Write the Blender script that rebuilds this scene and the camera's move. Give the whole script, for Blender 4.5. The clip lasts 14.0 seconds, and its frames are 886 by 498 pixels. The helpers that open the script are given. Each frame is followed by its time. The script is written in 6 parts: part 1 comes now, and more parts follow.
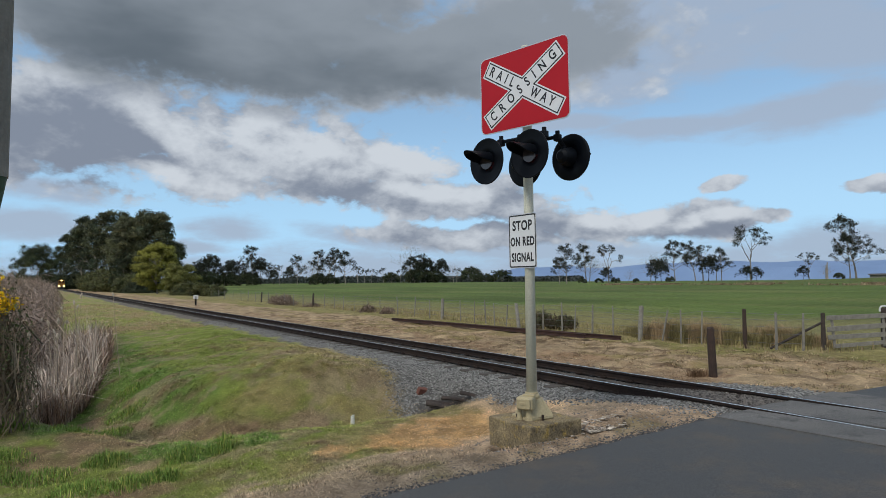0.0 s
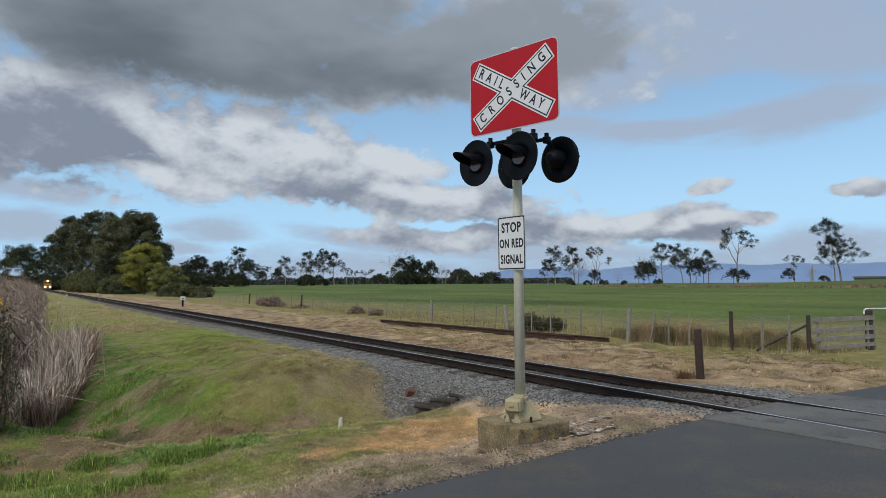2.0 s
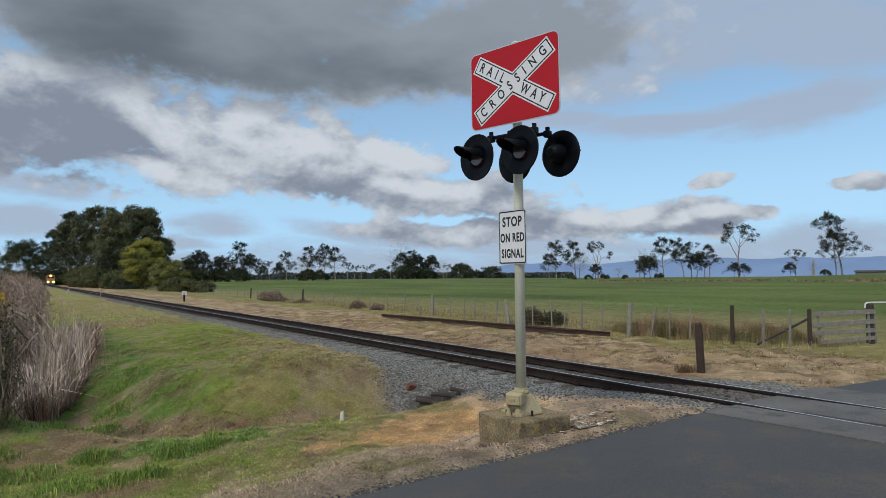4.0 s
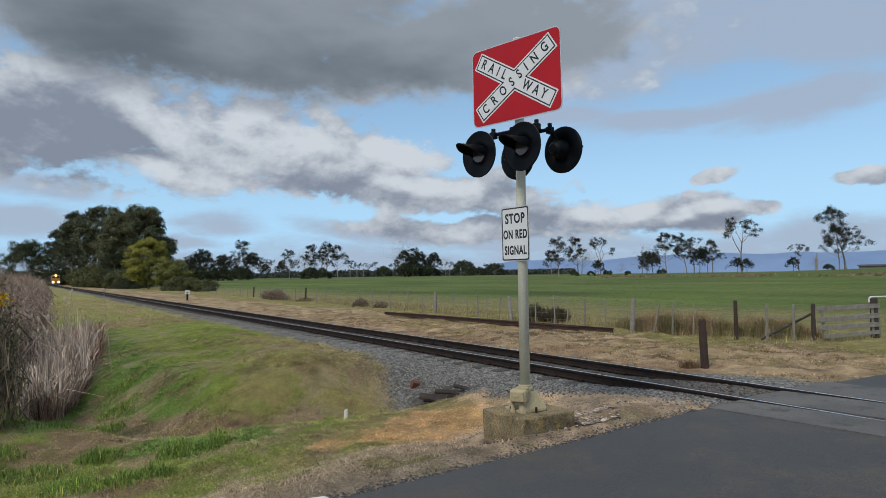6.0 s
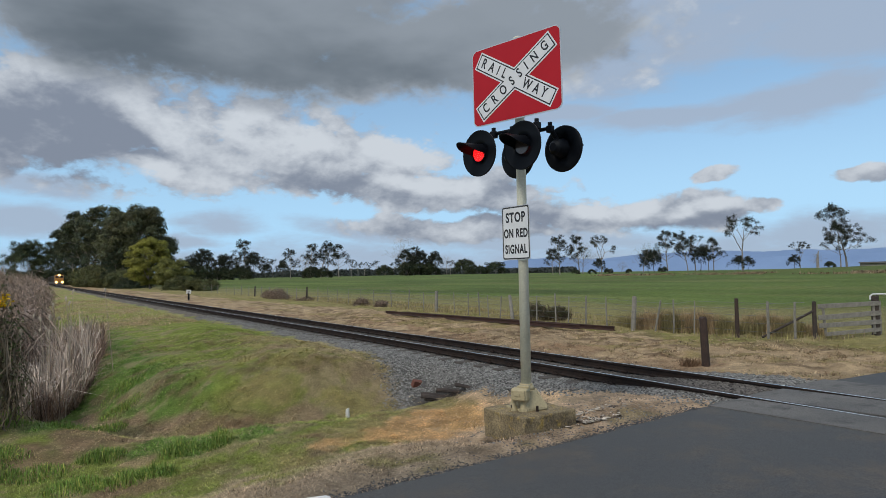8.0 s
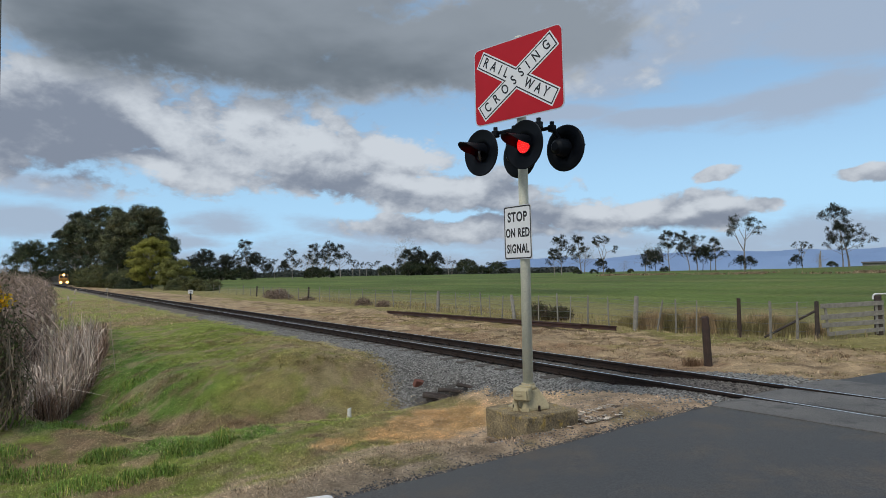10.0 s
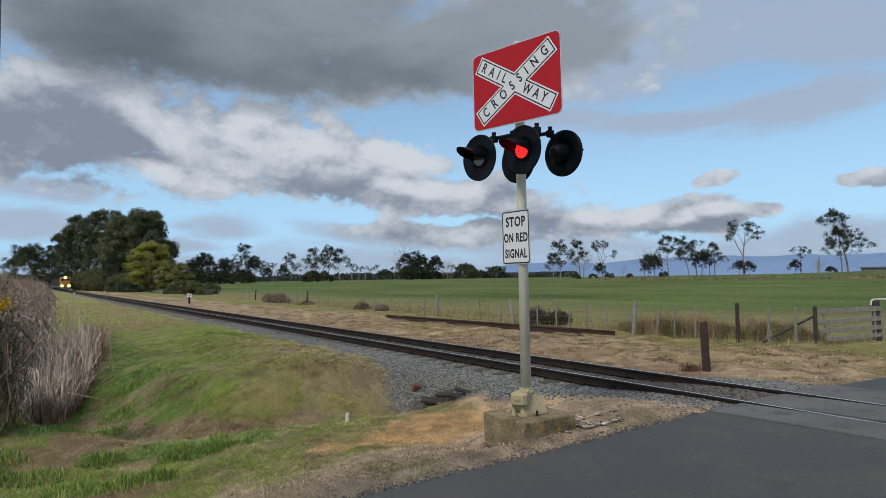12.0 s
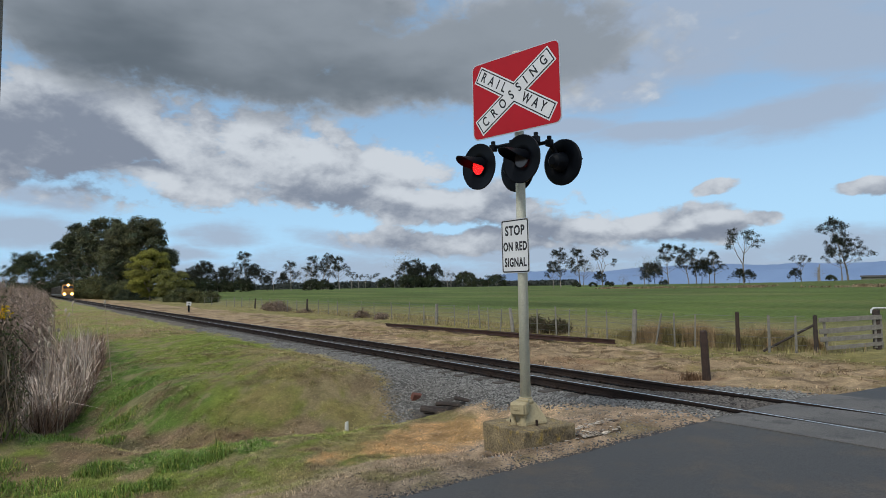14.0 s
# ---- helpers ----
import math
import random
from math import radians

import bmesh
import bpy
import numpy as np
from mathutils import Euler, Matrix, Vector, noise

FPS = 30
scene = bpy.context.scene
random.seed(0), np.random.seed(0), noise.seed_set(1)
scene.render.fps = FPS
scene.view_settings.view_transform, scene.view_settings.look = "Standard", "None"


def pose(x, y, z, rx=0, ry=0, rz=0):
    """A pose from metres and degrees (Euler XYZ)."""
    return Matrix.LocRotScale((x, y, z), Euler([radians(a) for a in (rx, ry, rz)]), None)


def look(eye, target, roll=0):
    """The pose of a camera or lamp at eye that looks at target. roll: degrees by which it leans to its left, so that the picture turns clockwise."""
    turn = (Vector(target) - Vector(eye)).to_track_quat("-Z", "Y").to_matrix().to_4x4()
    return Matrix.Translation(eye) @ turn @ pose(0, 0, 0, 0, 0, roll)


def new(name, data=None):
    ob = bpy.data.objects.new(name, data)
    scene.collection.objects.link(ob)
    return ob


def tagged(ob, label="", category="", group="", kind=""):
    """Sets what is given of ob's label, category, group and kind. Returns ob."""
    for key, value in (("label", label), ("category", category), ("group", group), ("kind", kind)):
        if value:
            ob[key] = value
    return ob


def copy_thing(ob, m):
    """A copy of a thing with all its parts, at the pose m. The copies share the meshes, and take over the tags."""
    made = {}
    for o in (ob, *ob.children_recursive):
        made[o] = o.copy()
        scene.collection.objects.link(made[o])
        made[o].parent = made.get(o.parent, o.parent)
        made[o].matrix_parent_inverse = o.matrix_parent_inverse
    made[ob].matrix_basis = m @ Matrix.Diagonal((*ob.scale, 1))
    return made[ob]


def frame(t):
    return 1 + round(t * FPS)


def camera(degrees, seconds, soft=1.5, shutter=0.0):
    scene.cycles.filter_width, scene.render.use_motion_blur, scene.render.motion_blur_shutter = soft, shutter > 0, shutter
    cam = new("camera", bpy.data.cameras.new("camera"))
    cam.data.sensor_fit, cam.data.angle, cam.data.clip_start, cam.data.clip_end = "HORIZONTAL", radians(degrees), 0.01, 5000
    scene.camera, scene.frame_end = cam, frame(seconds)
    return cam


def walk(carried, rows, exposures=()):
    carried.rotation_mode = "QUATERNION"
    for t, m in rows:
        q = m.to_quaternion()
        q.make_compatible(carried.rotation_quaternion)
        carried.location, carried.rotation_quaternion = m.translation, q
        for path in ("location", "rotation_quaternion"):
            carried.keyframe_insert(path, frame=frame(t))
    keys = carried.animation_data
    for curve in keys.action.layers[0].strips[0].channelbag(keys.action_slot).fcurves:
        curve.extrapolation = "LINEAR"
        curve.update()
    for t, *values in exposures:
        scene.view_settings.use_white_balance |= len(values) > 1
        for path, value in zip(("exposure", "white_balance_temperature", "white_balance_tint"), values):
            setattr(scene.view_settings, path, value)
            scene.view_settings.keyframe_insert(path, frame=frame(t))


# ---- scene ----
cam = camera(70, 14.0, 0.85)
ROWS = [
    (0, -0.001, -0.008, 1.800, 92.698, 0.391, -0.897),
    (0.5, 0.004, -0.005, 1.802, 92.901, -0.048, -0.912),
    (1, 0.008, -0.001, 1.802, 92.980, -0.392, -0.920),
    (1.5, 0.009, 0.002, 1.804, 92.954, -0.575, -0.870),
    (2, 0.002, 0.006, 1.801, 92.837, -0.595, -0.754),
    (2.5, 0.004, 0.001, 1.803, 92.714, -0.519, -0.715),
    (3, 0.005, -0.003, 1.798, 92.565, -0.474, -0.725),
    (5.5, -0.005, 0.006, 1.798, 92.164, -0.425, -1.142),
    (6, -0.006, 0.005, 1.798, 92.105, -0.289, -1.249),
    (6.5, -0.003, 0.001, 1.803, 92.040, -0.212, -1.306),
    (7, -0.002, -0.002, 1.800, 92.020, -0.205, -1.358),
    (7.5, -0.004, 0.009, 1.800, 92.011, -0.207, -1.372),
    (8, -0.003, -0.002, 1.803, 91.991, -0.202, -1.444),
    (10.5, -0.005, 0.006, 1.798, 91.993, 0.003, -1.415),
    (11, -0.000, 0.002, 1.800, 92.022, -0.002, -1.319),
    (11.5, 0.008, -0.005, 1.799, 92.170, -0.061, -1.326),
    (12, 0.008, -0.005, 1.803, 92.375, -0.133, -1.328),
    (12.5, 0.017, 0.000, 1.805, 92.625, -0.159, -1.394),
    (13, 0.017, -0.007, 1.811, 92.830, -0.200, -1.397),
    (13.5, 0.016, -0.013, 1.806, 92.997, -0.189, -1.347),
    (14, 0.014, -0.007, 1.809, 93.120, -0.159, -1.299),
]
walk(cam, [(t, pose(x, y, z, tilt, 0, turn) @ pose(0, 0, 0, 0, 0, roll)) for t, x, y, z, tilt, turn, roll in ROWS])

# ---------------------------------------------------------------- light
SUN_AZ, SUN_EL = radians(215), radians(48)      # behind the camera and to its left, clockwise from +y


def sky_world():
    w = bpy.data.worlds.new("sky")
    scene.world = w
    w.use_nodes = True
    nt = w.node_tree
    nt.nodes.clear()
    L = nt.links.new

    def math_node(op, a, b=0.0, c=0.0):
        n = nt.nodes.new("ShaderNodeMath")
        n.operation = op
        for i, v in enumerate((a, b, c)):
            if isinstance(v, (int, float)):
                n.inputs[i].default_value = v
            else:
                L(v, n.inputs[i])
        return n.outputs[0]

    def add(a, b): return math_node("ADD", a, b)
    def sub(a, b): return math_node("SUBTRACT", a, b)
    def mul(a, b): return math_node("MULTIPLY", a, b)

    def ramp(v, lo, hi, to0=0.0, to1=1.0):
        n = nt.nodes.new("ShaderNodeMapRange")
        n.interpolation_type = "SMOOTHSTEP"
        L(v, n.inputs[0])
        for i, k in enumerate((lo, hi, to0, to1)):
            n.inputs[i + 1].default_value = k
        return n.outputs[0]

    def mix(f, a, b):
        n = nt.nodes.new("ShaderNodeMix")
        n.data_type = "RGBA"
        if isinstance(f, float):
            n.inputs[0].default_value = f
        else:
            L(f, n.inputs[0])
        for i, v in ((6, a), (7, b)):
            if isinstance(v, tuple):
                n.inputs[i].default_value = (*v, 1)
            else:
                L(v, n.inputs[i])
        return n.outputs[2]

    tc = nt.nodes.new("ShaderNodeTexCoord")
    sep = nt.nodes.new("ShaderNodeSeparateXYZ")
    L(tc.outputs["Generated"], sep.inputs[0])
    X, Y, Z = sep.outputs
    az0 = mul(math_node("ARCTAN2", X, Y), 57.29578)
    el0 = mul(math_node("ARCSINE", Z), 57.29578)

    def noise_at(scale, zk, shift=(0, 0, 0), detail=6.0, rough=0.55, xk=1.0):
        mp = nt.nodes.new("ShaderNodeMapping")
        mp.inputs["Scale"].default_value = (xk, xk, zk)
        mp.inputs["Location"].default_value = shift
        L(tc.outputs["Generated"], mp.inputs[0])
        n = nt.nodes.new("ShaderNodeTexNoise")
        n.inputs["Scale"].default_value = scale
        n.inputs["Detail"].default_value = detail
        n.inputs["Roughness"].default_value = rough
        L(mp.outputs[0], n.inputs["Vector"])
        return n.outputs[0]

    def cells_at(scale, zk, shift=(0, 0, 0), detail=3.0):
        """Rounded billows: 0 in the middle of a puff, towards 1 between puffs."""
        mp = nt.nodes.new("ShaderNodeMapping")
        mp.inputs["Scale"].default_value = (1, 1, zk)
        mp.inputs["Location"].default_value = shift
        L(tc.outputs["Generated"], mp.inputs[0])
        warp = nt.nodes.new("ShaderNodeTexNoise")
        warp.inputs["Scale"].default_value, warp.inputs["Detail"].default_value = 14.0, 4.0
        L(mp.outputs[0], warp.inputs["Vector"])
        bend = nt.nodes.new("ShaderNodeMix")
        bend.data_type = "VECTOR"
        bend.inputs[0].default_value = 0.10
        L(mp.outputs[0], bend.inputs[4])
        L(warp.outputs["Color"], bend.inputs[5])
        n = nt.nodes.new("ShaderNodeTexVoronoi")
        n.feature = "SMOOTH_F1"
        n.inputs["Scale"].default_value = scale
        n.inputs["Detail"].default_value = detail
        n.inputs["Roughness"].default_value = 0.55
        n.inputs["Smoothness"].default_value = 0.5
        L(bend.outputs[1], n.inputs["Vector"])
        return n.outputs["Distance"]

    # outlines wander with a coarse and a fine noise
    n1 = noise_at(4.0, 2.0, (3.1, 0.7, 0.2))
    n2 = noise_at(4.0, 2.0, (0.4, 5.2, 1.9))
    az = add(az0, mul(sub(n1, 0.5), 9.0))
    el = add(el0, mul(sub(n2, 0.5), 4.0))

    def relief(dx, dz):
        """Cloud thickness, sampled at a small offset to find which way its surface faces."""
        f = noise_at(8.5, 1.7, (1.3 + dx, 2.2, 0.4 + dz * 1.7), 12.0, 0.60)
        c = cells_at(15.0, 1.6, (0.6 + dx, 1.1, 0.2 + dz * 1.6))
        return sub(mul(f, 1.6), mul(c, 0.42))

    thick, thick_lit = relief(0, 0), relief(-0.012, 0.026)
    fluff = add(thick, 0.05)
    broad = noise_at(5.0, 2.4, (2.3, 0.2, 1.4), 4.0, 0.5)
    wisp = noise_at(6.5, 3.6, (7.3, 1.2, 0.9), 10.0, 0.62)

    def bank(a, e, ra, re, tilt=0.0):
        """1 in the middle of an oval bank of cloud, 0 at its rim."""
        c, s = math.cos(radians(tilt)), math.sin(radians(tilt))
        da, de = sub(az, a), sub(el, e)
        p = mul(add(mul(da, c), mul(de, s)), 1 / ra)
        q = mul(sub(mul(de, c), mul(da, s)), 1 / re)
        return sub(1.0, math_node("SQRT", add(mul(p, p), mul(q, q))))

    def most(*v):
        r = v[0]
        for k in v[1:]:
            r = math_node("MAXIMUM", r, k)
        return r

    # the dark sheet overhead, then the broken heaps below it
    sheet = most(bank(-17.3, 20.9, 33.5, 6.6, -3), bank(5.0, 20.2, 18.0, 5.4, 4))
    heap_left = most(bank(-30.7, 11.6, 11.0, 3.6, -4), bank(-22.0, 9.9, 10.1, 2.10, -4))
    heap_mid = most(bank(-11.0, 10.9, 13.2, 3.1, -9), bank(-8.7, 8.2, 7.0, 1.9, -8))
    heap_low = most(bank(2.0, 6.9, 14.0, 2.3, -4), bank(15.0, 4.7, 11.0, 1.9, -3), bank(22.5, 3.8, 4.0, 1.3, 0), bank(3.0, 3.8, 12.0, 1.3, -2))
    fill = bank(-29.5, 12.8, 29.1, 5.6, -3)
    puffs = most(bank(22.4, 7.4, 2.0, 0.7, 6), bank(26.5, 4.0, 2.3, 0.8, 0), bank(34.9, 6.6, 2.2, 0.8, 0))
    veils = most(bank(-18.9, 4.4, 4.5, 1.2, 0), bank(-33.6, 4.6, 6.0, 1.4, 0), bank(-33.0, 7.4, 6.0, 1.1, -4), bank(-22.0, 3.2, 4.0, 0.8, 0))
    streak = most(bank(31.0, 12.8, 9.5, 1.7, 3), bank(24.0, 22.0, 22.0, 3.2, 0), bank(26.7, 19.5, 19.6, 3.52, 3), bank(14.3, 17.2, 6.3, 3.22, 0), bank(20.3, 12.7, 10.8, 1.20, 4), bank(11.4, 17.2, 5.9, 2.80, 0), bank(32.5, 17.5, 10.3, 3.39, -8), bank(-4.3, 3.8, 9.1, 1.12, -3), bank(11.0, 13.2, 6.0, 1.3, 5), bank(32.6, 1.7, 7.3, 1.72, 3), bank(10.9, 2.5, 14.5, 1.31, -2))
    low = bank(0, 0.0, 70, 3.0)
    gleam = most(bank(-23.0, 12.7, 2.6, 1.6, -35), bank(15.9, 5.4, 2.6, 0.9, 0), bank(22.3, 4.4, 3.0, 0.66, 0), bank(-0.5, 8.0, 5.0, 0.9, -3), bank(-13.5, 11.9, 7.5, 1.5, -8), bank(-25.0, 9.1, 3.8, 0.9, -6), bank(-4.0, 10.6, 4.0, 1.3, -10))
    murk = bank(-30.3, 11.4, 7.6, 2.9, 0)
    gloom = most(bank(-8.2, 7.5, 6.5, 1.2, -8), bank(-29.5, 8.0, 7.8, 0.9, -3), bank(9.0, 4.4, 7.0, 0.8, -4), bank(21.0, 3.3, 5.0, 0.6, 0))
    elsewhere = ramp(math_node("ABSOLUTE", az0), 42, 60, -0.6, 0.25)
    high = ramp(el0, 24, 34, -0.6, 0.3)
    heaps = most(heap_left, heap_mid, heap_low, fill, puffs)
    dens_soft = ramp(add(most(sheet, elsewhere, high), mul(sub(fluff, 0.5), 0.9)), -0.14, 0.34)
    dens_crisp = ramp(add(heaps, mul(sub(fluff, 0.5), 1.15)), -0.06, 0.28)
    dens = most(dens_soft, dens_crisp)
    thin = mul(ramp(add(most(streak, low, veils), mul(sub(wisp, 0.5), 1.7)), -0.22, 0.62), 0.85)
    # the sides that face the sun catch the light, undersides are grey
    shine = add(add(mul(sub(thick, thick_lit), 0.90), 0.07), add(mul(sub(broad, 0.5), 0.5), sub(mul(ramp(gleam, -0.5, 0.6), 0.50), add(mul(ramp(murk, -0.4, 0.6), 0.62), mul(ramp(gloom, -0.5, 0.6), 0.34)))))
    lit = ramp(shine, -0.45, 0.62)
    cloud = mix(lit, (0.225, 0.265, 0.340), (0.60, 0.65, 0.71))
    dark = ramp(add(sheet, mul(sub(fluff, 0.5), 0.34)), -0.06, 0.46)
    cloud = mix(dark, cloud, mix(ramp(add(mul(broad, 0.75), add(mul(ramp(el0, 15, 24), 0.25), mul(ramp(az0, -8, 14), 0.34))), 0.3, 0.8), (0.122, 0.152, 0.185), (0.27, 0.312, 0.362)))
    sk = nt.nodes.new("ShaderNodeTexSky")
    sk.sky_type = "NISHITA"
    sk.sun_disc = False
    sk.sun_elevation, sk.sun_rotation = SUN_EL, SUN_AZ
    sk.air_density, sk.dust_density, sk.ozone_density = 1.0, 0.2, 2.5
    clear = nt.nodes.new("ShaderNodeVectorMath")
    clear.operation = "SCALE"
    L(sk.outputs[0], clear.inputs[0])
    clear.inputs["Scale"].default_value = 0.11
    # milky blue air low down
    air = mix(ramp(el0, 0.0, 16.0, 0.92, 0.38), clear.outputs[0], (0.40, 0.69, 0.98))
    colour = mix(thin, air, (0.37, 0.445, 0.565))
    colour = mix(dens, colour, cloud)
    bg = nt.nodes.new("ShaderNodeBackground")
    L(colour, bg.inputs[0])
    bg.inputs[1].default_value = SKY_GAIN
    out = nt.nodes.new("ShaderNodeOutputWorld")
    L(bg.outputs[0], out.inputs[0])


SKY_GAIN = 1.0
sky_world()

sun = new("sun", bpy.data.lights.new("sun", "SUN"))
sun.data.energy = 1.8
sun.data.angle = radians(14)
sun.data.color = (1.0, 0.95, 0.87)
sun.matrix_world = look((0, 0, 0), (-math.sin(SUN_AZ) * math.cos(SUN_EL), -math.cos(SUN_AZ) * math.cos(SUN_EL), -math.sin(SUN_EL)))
scene.view_settings.exposure = 0.0

# ---------------------------------------------------------------- materials
def material(name, c1, c2, scale=3.0, rough=0.8, metal=0.0, bump=0.3, fine=40.0, c3=None, spots=0.0, island=0.0, coat=0.0, spec=0.5, speck=0.0):
    """Two-scale mottled surface: c1 to c2 by a coarse noise, a fine grain over it, c3 in scattered spots."""
    m = bpy.data.materials.new(name)
    m.use_nodes = True
    nt = m.node_tree
    L = nt.links.new
    b = nt.nodes["Principled BSDF"]
    tc = nt.nodes.new("ShaderNodeTexCoord")

    def noise_node(s, d=5.0, r=0.6):
        n = nt.nodes.new("ShaderNodeTexNoise")
        n.inputs["Scale"].default_value, n.inputs["Detail"].default_value, n.inputs["Roughness"].default_value = s, d, r
        L(tc.outputs["Object"], n.inputs["Vector"])
        return n.outputs[0]

    def mix(f, a, bb, mode="MIX"):
        n = nt.nodes.new("ShaderNodeMix")
        n.data_type, n.blend_type = "RGBA", mode
        if isinstance(f, float):
            n.inputs[0].default_value = f
        else:
            L(f, n.inputs[0])
        for i, v in ((6, a), (7, bb)):
            if isinstance(v, tuple):
                n.inputs[i].default_value = (*v, 1)
            else:
                L(v, n.inputs[i])
        return n.outputs[2]

    def ramp(v, lo, hi, a=0.0, bb=1.0):
        n = nt.nodes.new("ShaderNodeMapRange")
        L(v, n.inputs[0])
        for i, k in enumerate((lo, hi, a, bb)):
            n.inputs[i + 1].default_value = k
        return n.outputs[0]

    coarse, grain = noise_node(scale), noise_node(fine, 3.0)
    col = mix(ramp(coarse, 0.32, 0.68), c1, c2)
    if c3:
        col = mix(ramp(noise_node(scale * 2.7, 7.0, 0.7), 0.60 - spots, 0.76 - spots), col, c3)
    if island:
        g = nt.nodes.new("ShaderNodeNewGeometry")
        col = mix(island, col, mix(g.outputs["Random Per Island"], tuple(k * 0.28 for k in c1), tuple(min(1, k * 1.75) for k in c2)))
    wide_ = 0.15 if speck > 0.2 else 0.3
    col = mix(ramp(grain, 0.5 - wide_, 0.5 + wide_), mix(1.0, col, (0.80 - speck,) * 3, "MULTIPLY"), mix(1.0, col, (1.15 + speck,) * 3, "MULTIPLY"))
    L(col, b.inputs["Base Color"])
    L(ramp(coarse, 0.2, 0.8, max(0.03, rough - 0.1), min(1, rough + 0.1)), b.inputs["Roughness"])
    b.inputs["Metallic"].default_value = metal
    b.inputs["Coat Weight"].default_value = coat
    b.inputs["Specular IOR Level"].default_value = spec
    b.inputs["Coat Roughness"].default_value = 0.12
    if bump:
        bm_ = nt.nodes.new("ShaderNodeBump")
        bm_.inputs["Strength"].default_value = bump
        bm_.inputs["Distance"].default_value = 0.4 / fine
        L(grain, bm_.inputs["Height"])
        L(bm_.outputs[0], b.inputs["Normal"])
    return m


def tinted(name, rough=0.9, fine=30.0, vary=0.35, bump=0.6, spec=0.2, thin=0.0):
    """Base colour from the plant colours stored on the mesh, broken up by noise and from blade to blade."""
    m = bpy.data.materials.new(name)
    m.use_nodes = True
    nt = m.node_tree
    L = nt.links.new
    b = nt.nodes["Principled BSDF"]
    at = nt.nodes.new("ShaderNodeAttribute")
    at.attribute_name = "tint"
    tc = nt.nodes.new("ShaderNodeTexCoord")
    hsv = nt.nodes.new("ShaderNodeHueSaturation")
    L(at.outputs["Color"], hsv.inputs["Color"])
    if fine:
        n = nt.nodes.new("ShaderNodeTexNoise")
        n.inputs["Scale"].default_value, n.inputs["Detail"].default_value, n.inputs["Roughness"].default_value = fine, 6.0, 0.7
        L(tc.outputs["Object"], n.inputs["Vector"])
        src = n.outputs[0]
        bp = nt.nodes.new("ShaderNodeBump")
        bp.inputs["Strength"].default_value, bp.inputs["Distance"].default_value = bump, 0.04
        L(src, bp.inputs["Height"])
        L(bp.outputs[0], b.inputs["Normal"])
        lo, hi = 0.25, 0.75
    else:
        g = nt.nodes.new("ShaderNodeNewGeometry")
        src, lo, hi = g.outputs["Random Per Island"], 0.0, 1.0
    r = nt.nodes.new("ShaderNodeMapRange")
    L(src, r.inputs[0])
    for i, k in enumerate((lo, hi, 1 - vary, 1 + vary)):
        r.inputs[i + 1].default_value = k
    if fine:
        wide = nt.nodes.new("ShaderNodeTexNoise")
        wide.inputs["Scale"].default_value, wide.inputs["Detail"].default_value, wide.inputs["Roughness"].default_value = 2.6, 8.0, 0.68
        L(tc.outputs["Object"], wide.inputs["Vector"])
        k = nt.nodes.new("ShaderNodeMapRange")
        L(wide.outputs[0], k.inputs[0])
        for i, q in enumerate((0.3, 0.7, 0.68, 1.32)):
            k.inputs[i + 1].default_value = q
        both = nt.nodes.new("ShaderNodeMath")
        both.operation = "MULTIPLY"
        L(r.outputs[0], both.inputs[0])
        L(k.outputs[0], both.inputs[1])
        L(both.outputs[0], hsv.inputs["Value"])
    else:
        L(r.outputs[0], hsv.inputs["Value"])
    L(hsv.outputs[0], b.inputs["Base Color"])
    b.inputs["Roughness"].default_value = rough
    b.inputs["Specular IOR Level"].default_value = spec
    return m


def glow(name, colour, strength):
    m = bpy.data.materials.new(name)
    m.use_nodes = True
    b = m.node_tree.nodes["Principled BSDF"]
    b.inputs["Base Color"].default_value = (*colour, 1)
    b.inputs["Emission Color"].default_value = (*colour, 1)
    b.inputs["Emission Strength"].default_value = strength
    return m


def plain(name, colour, rough=0.5, metal=0.0, coat=0.0):
    return material(name, tuple(k * 0.9 for k in colour), tuple(min(1, k * 1.08) for k in colour), 4.0, rough, metal, 0.06, 60.0, coat=coat)


